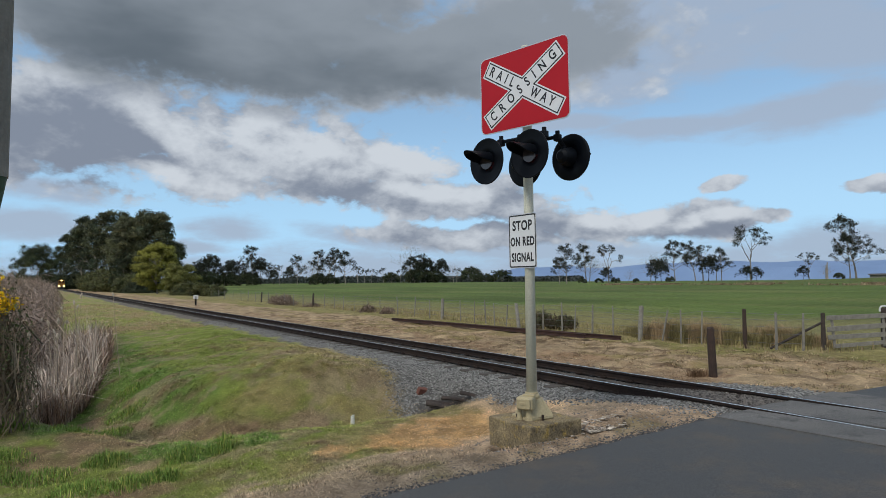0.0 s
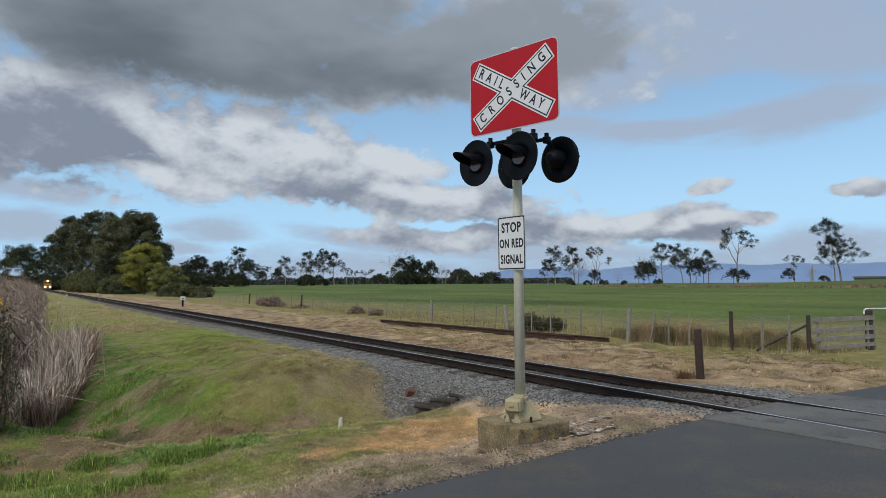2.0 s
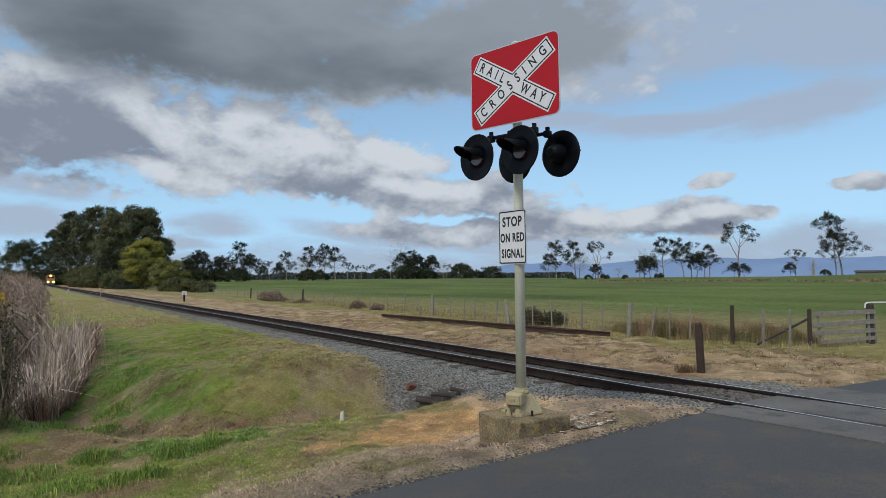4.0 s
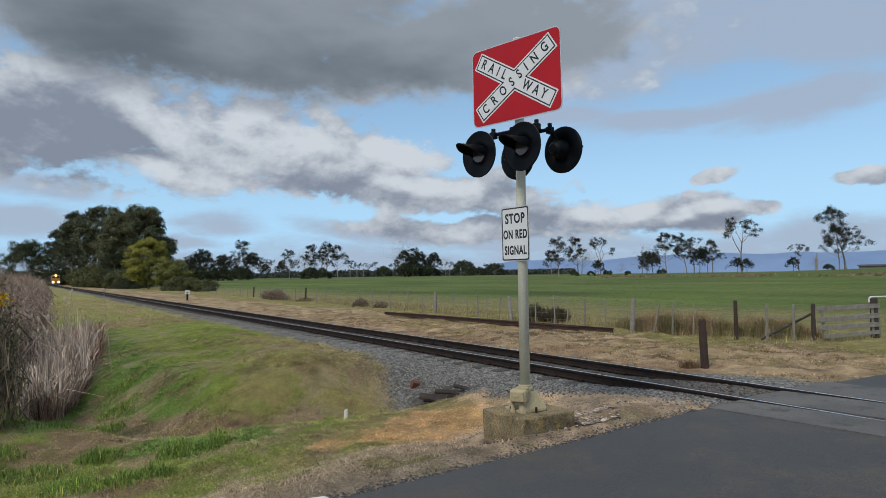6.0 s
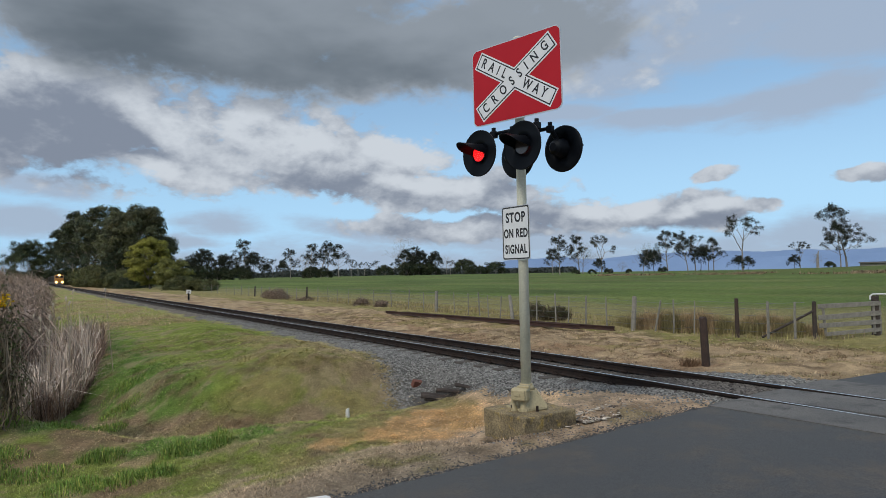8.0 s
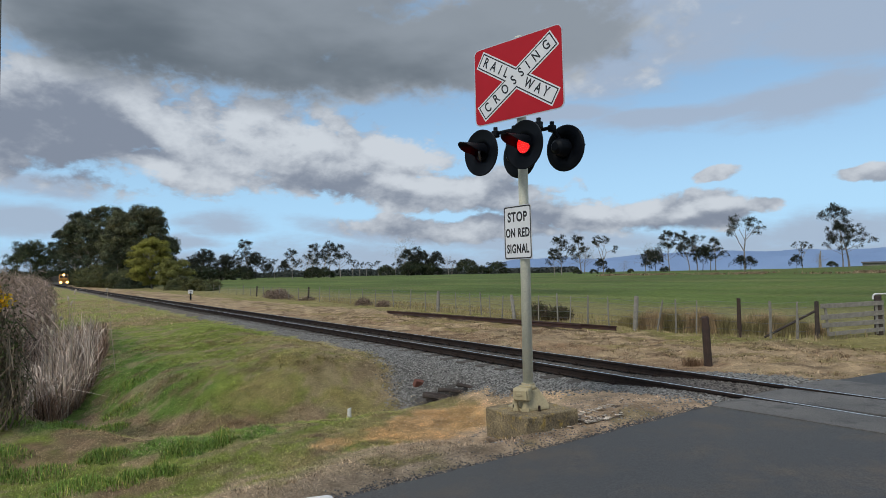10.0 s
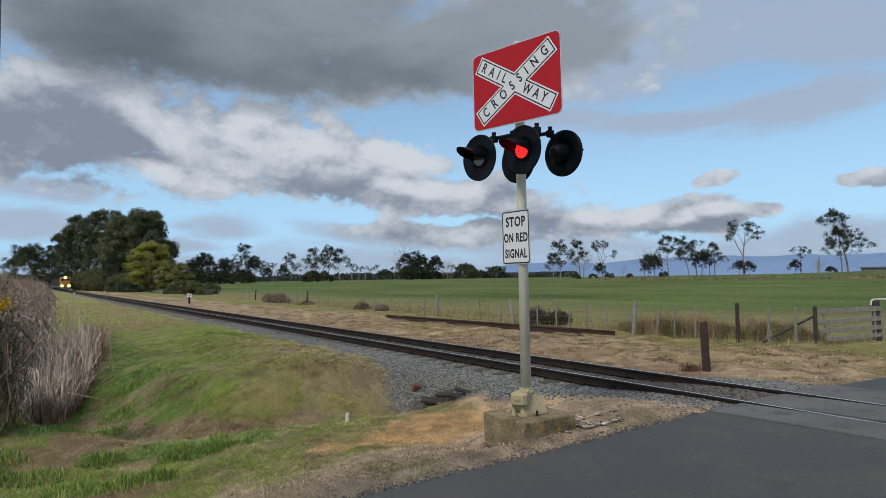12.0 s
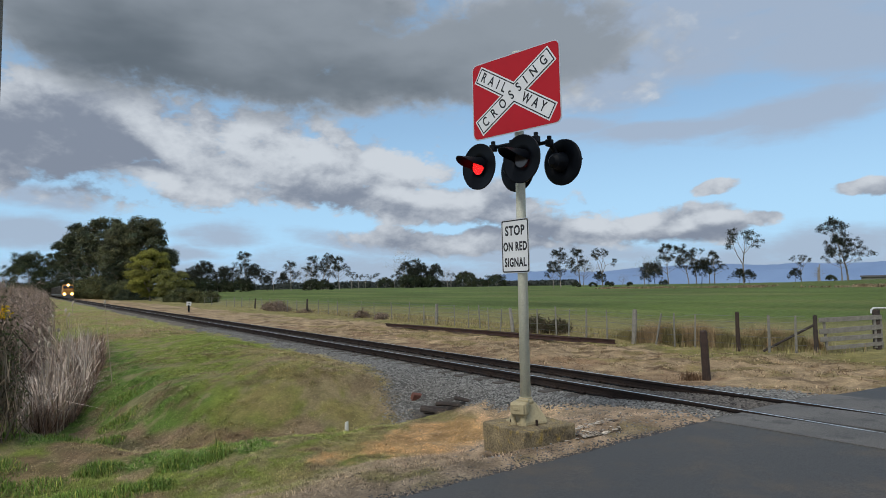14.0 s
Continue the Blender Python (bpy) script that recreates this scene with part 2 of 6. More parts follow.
M = {
    "ground": tinted("ground_cover", 0.95, 34.0, 0.62, 1.0),
    "blade": tinted("grass_blade", 0.75, 0, 0.45),
    "leaf": tinted("leaf", 0.6, 0, 0.5),
    "stone": material("ballast_stone", (0.085, 0.084, 0.080), (0.215, 0.210, 0.196), 1.2, 0.9, 0, 0.4, 60, island=0.85),
    "dark_stone": material("oil_stained_stone", (0.055, 0.048, 0.042), (0.125, 0.112, 0.10), 1.5, 0.9, 0, 0.4, 60, island=0.85),
    "road_chip": material("asphalt_crumb", (0.03, 0.031, 0.034), (0.075, 0.076, 0.08), 2, 0.9, 0, 0.3, 60, island=0.8),
    "asphalt": material("asphalt", (0.057, 0.057, 0.058), (0.078, 0.077, 0.075), 0.32, 0.80, 0, 0.6, 80, (0.100, 0.082, 0.066), 0.10, speck=0.26),
    "old_asphalt": material("worn_asphalt", (0.100, 0.094, 0.087), (0.172, 0.162, 0.148), 0.9, 0.85, 0, 0.8, 90, (0.065, 0.063, 0.06), 0.08, speck=0.3),
    "rust": material("rusty_rail_steel", (0.018, 0.013, 0.012), (0.040, 0.027, 0.021), 5, 0.85, 0.0, 0.3, 70, spec=0.25),
    "polish": material("polished_rail_head", (0.90, 0.89, 0.86), (0.97, 0.96, 0.94), 3, 0.30, 1.0, 0.02, 30),
    "red_rust": material("rusted_loose_rail", (0.035, 0.018, 0.014), (0.075, 0.036, 0.026), 4, 0.9, 0.1, 0.4, 60),
    "sleeper": material("weathered_sleeper", (0.05, 0.042, 0.036), (0.11, 0.095, 0.08), 6, 0.9, 0, 0.6, 50),
    "galv": material("galvanised_steel", (0.58, 0.58, 0.47), (0.68, 0.675, 0.55), 3, 0.5, 0.05, 0.08, 60),
    "cream": material("cream_painted_casting", (0.40, 0.335, 0.195), (0.50, 0.42, 0.255), 5, 0.6, 0, 0.2, 50, (0.24, 0.18, 0.09), -0.02),
    "concrete": material("mossy_concrete", (0.105, 0.082, 0.052), (0.33, 0.255, 0.14), 3.2, 0.95, 0, 0.9, 45, (0.36, 0.245, 0.060), 0.07, speck=0.22),
    "black": material("black_enamel", (0.003, 0.004, 0.007), (0.006, 0.008, 0.011), 6, 0.46, 0, 0.05, 60, spec=0.14),
    "signal_red": material("retroreflective_red", (0.45, 0.005, 0.013), (0.49, 0.007, 0.017), 2.5, 0.45, 0, 0, 90, coat=0.05, spec=0.3, speck=-0.16),
    "sign_white": material("retroreflective_white", (0.74, 0.75, 0.76), (0.80, 0.81, 0.82), 3, 0.4, 0, 0, 90, coat=0.2, speck=-0.16),
    "ink": plain("black_ink", (0.012, 0.012, 0.014), 0.4),
    "alu": plain("aluminium_edge", (0.62, 0.63, 0.65), 0.4, 0.6),
    "lens_off": plain("dark_lens", (0.06, 0.05, 0.05), 0.15, 0, 0.8),
    "lens_on": glow("red_light", (0.95, 0.006, 0.010), 1.0),
    "led": glow("red_light_points", (1.0, 0.16, 0.12), 1.2),
    "timber": material("grey_weathered_timber", (0.19, 0.175, 0.15), (0.32, 0.295, 0.255), 7, 0.9, 0, 0.7, 40),
    "dark_timber": material("dark_timber", (0.035, 0.028, 0.025), (0.075, 0.055, 0.045), 7, 0.9, 0, 0.6, 40),
    "red_timber": material("red_brown_timber", (0.036, 0.023, 0.018), (0.070, 0.044, 0.034), 6, 0.9, 0, 0.6, 40),
    "wire": plain("fence_wire", (0.25, 0.25, 0.25), 0.5, 0.6),
    "white": material("white_paint", (0.70, 0.69, 0.66), (0.82, 0.81, 0.78), 6, 0.7, 0, 0.2, 50),
    "bark": material("pale_bark", (0.20, 0.17, 0.145), (0.42, 0.38, 0.33), 0.8, 0.9, 0, 0.4, 12),
    "dark_bark": material("dark_bark", (0.045, 0.038, 0.032), (0.11, 0.095, 0.08), 0.8, 0.9, 0, 0.4, 12),
    # far hills: haze put into the base colour
    "ridge": material("haze_blue", (0.19, 0.29, 0.48), (0.23, 0.34, 0.54), 0.002, 1.0, 0, 0, 1),
}


# ---------------------------------------------------------------- mesh helpers
def link_mesh(name, me, mats, parent=None, smooth=False):
    for k in mats if isinstance(mats, (list, tuple)) else [mats]:
        me.materials.append(k)
    if smooth:
        me.polygons.foreach_set("use_smooth", [True] * len(me.polygons))
    ob = new(name, me)
    ob.parent = parent
    return ob


def part(name, bm, mat_, parent=None, label="", smooth=False, at=None):
    me = bpy.data.meshes.new(name)
    bm.to_mesh(me)
    bm.free()
    ob = link_mesh(name, me, mat_, parent, smooth)
    if at is not None:
        ob.matrix_basis = at
    if label:
        tagged(ob, label)
    return ob


def thing(name, m, label, category, group=""):
    """An empty at a thing's base, to carry its parts."""
    ob = new(name)
    ob.empty_display_size = 0.2
    ob.matrix_basis = m
    return tagged(ob, label, category, group)


def from_arrays(name, verts, faces, mats, parent=None, tint=None, smooth=False):
    """A mesh out of numpy arrays: triangles or quads, with a colour for each vertex."""
    me = bpy.data.meshes.new(name)
    verts, faces = np.asarray(verts, np.float32), np.asarray(faces, np.int32)
    k = faces.shape[1]
    me.vertices.add(len(verts))
    me.vertices.foreach_set("co", verts.ravel())
    me.loops.add(faces.size)
    me.loops.foreach_set("vertex_index", faces.ravel())
    me.polygons.add(len(faces))
    me.polygons.foreach_set("loop_start", np.arange(0, faces.size, k, dtype=np.int32))
    me.update(calc_edges=True)
    if tint is not None:
        a = me.attributes.new("tint", "FLOAT_COLOR", "POINT")
        rgba = np.ones((len(verts), 4), np.float32)
        rgba[:, :3] = tint
        a.data.foreach_set("color", rgba.ravel())
    return link_mesh(name, me, mats, parent, smooth)


def box(bm, sx, sy, sz, m=Matrix(), bevel=0.0, taper=1.0):
    r = bmesh.ops.create_cube(bm, size=1.0)
    for v in r["verts"]:
        k = taper if v.co.z > 0 else 1.0
        v.co = Vector((v.co.x * sx * k, v.co.y * sy * k, v.co.z * sz))
    vs = r["verts"]
    if bevel:
        es = list({e for v in vs for e in v.link_edges})
        out = bmesh.ops.bevel(bm, geom=es, offset=bevel, segments=2, affect="EDGES", profile=0.5)
        vs = list({v for f in out["faces"] for v in f.verts} | {v for v in vs if v.is_valid})
    bmesh.ops.transform(bm, matrix=m, verts=vs)
    return vs


def tube(bm, r1, r2, length, m=Matrix(), seg=20, z0=0.0):
    """A capped cone or cylinder from z0 to z0 + length along z."""
    r = bmesh.ops.create_cone(bm, cap_ends=True, segments=seg, radius1=r1, radius2=r2, depth=length)
    bmesh.ops.translate(bm, vec=(0, 0, z0 + length / 2), verts=r["verts"])
    bmesh.ops.transform(bm, matrix=m, verts=r["verts"])
    return r["verts"]


def rod(bm, a, b, r, seg=8, r2=None):
    a, b = Vector(a), Vector(b)
    m = Matrix.Translation(a) @ (b - a).to_track_quat("Z", "Y").to_matrix().to_4x4()
    return tube(bm, r, r if r2 is None else r2, (b - a).length, m, seg)


def plate(bm, outline, depth, m=Matrix()):
    """An outline in x, y, made depth thick along z from 0."""
    lo = [bm.verts.new((x, y, 0)) for x, y in outline]
    hi = [bm.verts.new((x, y, depth)) for x, y in outline]
    n = len(outline)
    bm.faces.new(lo[::-1])
    bm.faces.new(hi)
    for i in range(n):
        bm.faces.new((lo[i], lo[(i + 1) % n], hi[(i + 1) % n], hi[i]))
    bmesh.ops.transform(bm, matrix=m, verts=lo + hi)


def round_rect(w, h, r, k=6):
    pts = []
    for cx, cy, a0 in ((w / 2 - r, h / 2 - r, 0), (-w / 2 + r, h / 2 - r, 90), (-w / 2 + r, -h / 2 + r, 180), (w / 2 - r, -h / 2 + r, 270)):
        for i in range(k + 1):
            a = radians(a0 + 90 * i / k)
            pts.append((cx + r * math.cos(a), cy + r * math.sin(a)))
    return pts


def lettering(name, text, size, mat_, parent, at, spacing=1.0, wide=1.0, bold=0.004):
    """Raised lettering in the built-in font, centred on its pose."""
    cu = bpy.data.curves.new(name, "FONT")
    cu.body, cu.size, cu.align_x, cu.align_y = text, size, "CENTER", "CENTER"
    cu.extrude, cu.space_character, cu.offset = 0.0008, spacing, bold
    cu.resolution_u = 4
    ob = bpy.data.objects.new("writing", cu)
    me = bpy.data.meshes.new_from_object(ob)
    bpy.data.objects.remove(ob)
    me.name = name
    me.transform(Matrix.Diagonal((wide, 1, 1, 1)))
    o = link_mesh(name, me, mat_, parent)
    o.matrix_basis = at
    return tagged(o, "", "", "", "")


# ---------------------------------------------------------------- the lie of the land
# n: metres across the track, away from the camera; s: metres along it, towards the far trees
NX, NY = 0.838, 0.546
RAIL_TURN = math.degrees(math.atan2(NY, NX))      # local x across the track, local y along it


def rl(n, s, z=0.0):
    return Vector((NX * n - NY * s, NY * n + NX * s, z))


def rail_pose(n, s, z=0.0, turn=0.0, rx=0.0, ry=0.0):
    p = rl(n, s, z)
    return pose(p.x, p.y, p.z, rx, ry, RAIL_TURN + turn)


def hash2(i, j, seed):
    h = (i.astype(np.int64) * 374761393 + j.astype(np.int64) * 668265263 + seed * 1442695041) & 0x7FFFFFFF
    h = ((h ^ (h >> 13)) * 1274126177) & 0x7FFFFFFF
    return ((h ^ (h >> 16)) & 0xFFFF) / 65535.0


def lumps(x, y, scale, seed=0, octaves=3):
    """Smooth noise from 0 to 1 on arrays; scale: the size of a lump in metres."""
    total, amp, norm = np.zeros_like(x, float), 1.0, 0.0
    for o in range(octaves):
        u, v = x / scale * 2 ** o, y / scale * 2 ** o
        i, j = np.floor(u), np.floor(v)
        fu, fv = u - i, v - j
        fu, fv = fu * fu * (3 - 2 * fu), fv * fv * (3 - 2 * fv)
        a, b = hash2(i, j, seed + o), hash2(i + 1, j, seed + o)
        c, d = hash2(i, j + 1, seed + o), hash2(i + 1, j + 1, seed + o)
        total += amp * ((a * (1 - fu) + b * fu) * (1 - fv) + (c * (1 - fu) + d * fu) * fv)
        norm += amp
        amp *= 0.5
    return total / norm


def ease(v, lo, hi):
    k = np.clip((v - lo) / (hi - lo), 0, 1)
    return k * k * (3 - 2 * k)


DITCH = [(6.9, 10.9), (6.2, 11.3), (5.1, 11.4), (4.0, 11.8), (2.8, 12.5), (1.9, 13.5), (1.1, 14.8), (0.5, 18.0), (0.1, 21.0), (-0.6, 28.0), (-0.8, 70.0)]
ROAD_S, ROAD_FAR_S = 5.05, -2.6


def ditch_distance(n, s):
    best = np.full_like(n, 1e9, float)
    for (a, b), (c, d) in zip(DITCH, DITCH[1:]):
        k = np.clip(((n - a) * (c - a) + (s - b) * (d - b)) / ((c - a) ** 2 + (d - b) ** 2), 0, 1)
        best = np.minimum(best, np.hypot(n - a - k * (c - a), s - b - k * (d - b)))
    return best


def road_height(n):
    return np.interp(n, [-200, -2, 2, 5, 7.3, 10.2, 13, 20, 200], [-0.15, -0.12, -0.10, -0.075, -0.035, -0.035, -0.12, -0.28, -0.4])


def height(n, s):
    n, s = np.asarray(n, float), np.asarray(s, float)
    z = np.interp(n, [-60, -9, -3, 0, 1.5, 3, 5.8, 6.9, 7.45, 9.95, 10.5, 12, 15, 17.5, 30, 60, 110, 150, 210, 400, 900, 4000],
                  [-0.5, -0.4, -0.40, -0.62, -0.52, -0.34, -0.27, -0.28, -0.185, -0.185, -0.27, -0.24, -0.26, -0.34, -0.42, -0.26, 0.06, 0.10, -0.35, -3.5, -9.0, -42.0])
    z = z + ease(s, 60, 120) * ease(-n, 6, 14) * -0.1
    z = z - 0.30 * (1 - ease(s, 10.6, 13.2)) * ease(7.2 - n, 0, 1.6) * ease(n, -3, 1)
    d = ditch_distance(n, s)
    deep = np.interp(s, [8, 11, 13, 20, 40, 80], [0.50, 0.62, 0.72, 0.80, 0.45, 0.15]) * np.interp(n, [2, 5.5, 6.9, 7.3, 7.8], [1, 0.75, 0.6, 0.25, 0.0])
    z = z - deep * np.exp(-(d / 1.25) ** 2.4)
    z = z + 0.10 * np.exp(-((n - 3.9) / 1.9) ** 2 - ((s - 15.0) / 2.7) ** 2)
    z = z + 0.27 * np.exp(-((n - 5.5) / 1.15) ** 2) * ease(s, 11.9, 14.2) * (1 - ease(s, 25, 32))
    # the verge falls from the road into the ditch
    side = ease(s, ROAD_S + 0.45, ROAD_S + 3.2)
    near_road = road_height(n) - 0.035
    z = np.where(s > ROAD_FAR_S, z * side + near_road * (1 - side), z)
    other = ease(-s, -ROAD_FAR_S - 0.2, -ROAD_FAR_S + 3)
    z = np.where(s <= ROAD_FAR_S, z * other + near_road * (1 - other), z)
    # a low bank under the far trees beyond the field
    z = z + 0.55 * ease(n, 97, 116) * ease(-s, -88, -58)
    # a hollow at the signal footing, the verge round it a little proud of the road
    z = z + 0.11 * np.exp(-((n - 4.55) / 0.70) ** 2 - ((s - 5.75) / 0.45) ** 2) * ease(s, ROAD_S + 0.05, ROAD_S + 0.35)
    z = z - 0.20 * np.exp(-((n - 4.45) / 0.30) ** 2 - ((s - 5.95) / 0.34) ** 2)
    off_road = np.clip((s - ROAD_S) / 0.6, 0, 1) * (n < 7) + np.clip((n - 10.6) / 1.0, 0, 1) * np.clip((s - ROAD_S) / 0.6, 0, 1)
    z = z + off_road * ((lumps(n, s, 1.6, 3) - 0.5) * 0.16 + (lumps(n, s, 0.45, 9, 3) - 0.5) * np.where(n > 10, 0.17, 0.12))
    return z


LUSH, GREEN, OLIVE, STRAW = np.array((0.135, 0.215, 0.042)), np.array((0.275, 0.275, 0.066)), np.array((0.340, 0.288, 0.115)), np.array((0.50, 0.38, 0.235))
ORANGE, DIRT, FIELD, GRIT, BROWN = np.array((0.66, 0.40, 0.175)), np.array((0.30, 0.235, 0.17)), np.array((0.108, 0.150, 0.036)), np.array((0.19, 0.183, 0.172)), np.array((0.25, 0.155, 0.09))


def ballast_edge(n, s):
    """Metres outside the ragged edge of the ballast."""
    near = np.interp(s, [5, 6, 7, 8, 9.2, 9.7, 11, 12, 13, 14.5, 24, 40], [7.8, 7.8, 7.6, 7.25, 7.0, 6.6, 6.4, 6.6, 6.9, 7.15, 7.2, 7.1])
    return np.maximum(near - n, n - 10.3) + (lumps(n, s, 0.8, 77) - 0.5) * 0.8


def cover(n, s):
    """What grows or lies at each place: base colours of the ground cover."""
    def lay(c, w, col):
        return c * (1 - w[:, None]) + col * w[:, None]
    n, s = np.asarray(n, float).ravel(), np.asarray(s, float).ravel()
    a, b, f = lumps(n, s, 2.6, 21, 4), lumps(n, s, 0.7, 33, 3), lumps(n, s, 0.16, 41, 2)
    c = np.tile(OLIVE, (len(n), 1)).astype(float)
    d = ditch_distance(n, s)
    # the mound: green towards the ditch and the far end, browner in front
    c = lay(c, ease(a + 0.5 * (b - 0.5) + 0.35 * ease(s, 13, 22) - 0.30 * ease(n, 3.4, 6.0) + 0.15, 0.36, 0.62), GREEN * np.array((0.85, 1.0, 0.9)))
    c = lay(c, ease(2.2 - np.abs(n - 1.7) + (b - 0.5) * 1.6, 0.4, 1.3) * ease(s, 12.5, 14) * (1 - ease(s, 34, 42)), LUSH)
    c = lay(c, ease(b + 0.5 * (f - 0.5), 0.52, 0.66) * 0.6 * (n < 6.6), STRAW * 0.7)
    c = lay(c, ease(lumps(n, s, 0.45, 91, 2), 0.62, 0.74) * 0.5 * (n < 6.6) * (s < 22), BROWN * 0.75)
    c = lay(c, ease(n + (b - 0.5) * 2.0, 4.4, 5.4) * (1 - ease(s, 14.5, 17.5)) * ease(b + f, 0.85, 1.15) * (n < 6.9) * 0.40, STRAW * 0.8)
    # ditch floor: brown litter with lush tufts
    c = lay(c, ease(1.0 - d + (b - 0.5) * 0.9, 0.25, 0.7) * (s < 16.5) * (n < 4.8) * (0.55 + 0.45 * ease(a, 0.4, 0.6)), BROWN * (1 - b[:, None]) * 1.1 + STRAW * 0.75 * b[:, None])
    c = lay(c, ease(1.3 - np.abs(d - 1.7) * 0.8 + (a - 0.5) * 2.4 + (b - 0.5) * 1.6, 0.92, 1.25) * (s < 14) * (s > 7.4) * (n < 3.2), LUSH)
    # verge by the road: straw and grey thatch, orange where it was sprayed
    c = lay(c, ease(8.3 - s + (b - 0.5) * 2.0, 0.2, 1.4) * 0.9, np.array((0.45, 0.33, 0.23)) * (0.5 + 0.7 * b[:, None]))
    c = lay(c, ease(9.2 - s + (a - 0.5) * 3.5, 1.1, 1.9) * ease(s, 6.0, 7.2) * ease(3.0 - n, -0.6, 0.8) * 0.8, GREEN)
    spray = np.exp(-(((n - 5.3) / 1.6) ** 2 + ((s - 8.4 - 0.15 * (n - 5.1)) / 1.0) ** 2))
    c = lay(c, ease(spray + (b - 0.5) * 0.9 + (f - 0.5) * 0.5, 0.32, 0.66) * 0.85, ORANGE * (0.65 + 0.7 * f[:, None]))
    c = lay(c, ease(6.1 - s + (b - 0.5) * 0.8, 0.1, 0.7) * 0.8 * (n < 7.2), DIRT * (0.6 + 0.8 * f[:, None]))
    c = lay(c, np.maximum(ease(7.6 - s + (b - 0.5) * 1.2, 0.0, 0.6) * ease(n, 4.9, 5.6), ease(9.9 - s, 0.0, 0.6) * ease(n + (b - 0.5), 5.9, 6.4)) * (n < 7.8) * 0.85, np.array((0.56, 0.40, 0.255)) * (0.5 + 1.25 * f[:, None]))
    for n0, s0, rn, rs in ((3.3, 11.3, 0.9, 0.45), (1.6, 11.9, 0.5, 0.35), (0.4, 11.6, 0.4, 0.35), (1.3, 10.1, 0.30, 0.22)):
        w = np.exp(-(((n - n0) / rn) ** 2 + ((s - s0) / rs) ** 2))
        c = lay(c, ease(w + (b - 0.5) * 0.9 + (f - 0.5) * 0.5, 0.40, 0.70) * 0.75, np.array((0.47, 0.34, 0.20)) * (0.45 + 0.9 * f[:, None]))
    edge = ballast_edge(n, s)
    c = lay(c, ease(0.75 - edge + (b - 0.5) * 1.2, 0.1, 0.6) * (n < 7.6) * (s > 8) * 0.35, np.array((0.40, 0.30, 0.19)) * (0.45 + 0.9 * f[:, None]))
    # brown gaps between the ditch tussocks
    c = lay(c, ease(lumps(n, s, 0.9, 87, 3), 0.50, 0.60) * ease(s, 7.4, 8.6) * (s < 12.5) * (n < 3.6) * 0.8, (BROWN * 0.8 + STRAW * 0.2) * (0.6 + 0.7 * f[:, None]))
    # bare gritty soil between footing and track, mossy by the road
    c = lay(c, ease(7.0 - s + (b - 0.5) * 1.6, 0.0, 0.7) * ease(n, 3.6, 4.6) * (n < 7.8) * 0.8, np.array((0.50, 0.36, 0.235)) * (0.35 + 1.2 * f[:, None]))
    c = lay(c, ease(lumps(n, s, 0.5, 83, 2), 0.56, 0.68) * ease(6.4 - s, 0.0, 0.5) * ease(s, 5.2, 5.4) * (n < 7.2) * 0.6, np.array((0.15, 0.15, 0.035)))
    # far verge along the line
    far = (n > 10.3)
    c = lay(c, far * 1.0, np.tile(STRAW * np.array((0.9, 0.86, 0.82)), (len(n), 1)) * (0.36 + 0.62 * a[:, None] + 0.62 * f[:, None]))
    c = lay(c, far * ease(b + a, 0.92, 1.2) * 0.7, BROWN * 1.15)
    c = lay(c, far * ease(lumps(n, s, 0.5, 97, 3), 0.55, 0.68) * 0.65, BROWN * 0.5)
    c = lay(c, far * ease(n + (a - 0.5) * 3.6, 14.9, 16.4) * (0.35 + 0.6 * b), GREEN * 0.72)
    c = lay(c, far * ease(b + a, 1.0, 1.25) * (n < 17) * (n > 12) * 0.35, GREEN)
    c = lay(c, far * ease(n, 17.5, 19), OLIVE * 0.85 * (0.6 + 0.7 * a[:, None]))
    c = lay(c, far * ease(n + (a - 0.5) * 8, 18, 26) * 0.8, np.array((0.205, 0.195, 0.080)) * (0.65 + 0.7 * b[:, None]))
    c = lay(c, far * ease(n + (lumps(n, s, 9, 55) - 0.5) * 12, 27, 36), FIELD * (0.30 + 0.5 * lumps(n, s, 14, 61)[:, None] + 0.85 * lumps(n, s * 0.10, 2.2, 63, 4)[:, None]))
    c = lay(c, (n > 30) * ease(lumps(n, s * 0.12, 3.0, 67, 3), 0.58, 0.72) * 0.35, np.array((0.20, 0.19, 0.07)))
    c = lay(c, ease(n + (lumps(n, s, 20, 71) - 0.5) * 6, 92, 98) * ease(-s, -88, -50) * 0.35, np.array((0.10, 0.115, 0.035)))
    c = lay(c, ease(n, 200, 300) * 0.6, OLIVE * 0.7)
    # strip left of the line far off
    c = lay(c, (n < 6.8) * ease(s + (b - 0.5) * 4, 29, 33) * (0.15 + 0.65 * ease(a, 0.46, 0.62)), STRAW * np.array((0.78, 0.72, 0.66)) * (0.6 + 0.5 * b[:, None]))
    # ballast and grit; a near-black brown patch at the culvert mouth
    c = lay(c, 1 - ease(ballast_edge(n, s), -0.10, 0.18), GRIT * (0.55 + 0.8 * f[:, None]) * (1 - ease(s, 16, 34)[:, None] * np.array((0.10, 0.18, 0.27))))
    c = lay(c, ease(7.3 - s + (b - 0.5) * 1.5, 0.0, 0.9) * ease(n, 5.3, 6.2) * (n < 7.8) * 0.4, DIRT * np.array((1.25, 1.12, 1.0)) * (0.5 + 0.9 * f[:, None]))
    c = lay(c, ease(0.78 - np.abs(n - 8.7) + (b - 0.5) * 0.2, 0.0, 0.12) * 0.8, np.array((0.085, 0.070, 0.056)) * (0.5 + 0.9 * f[:, None]))
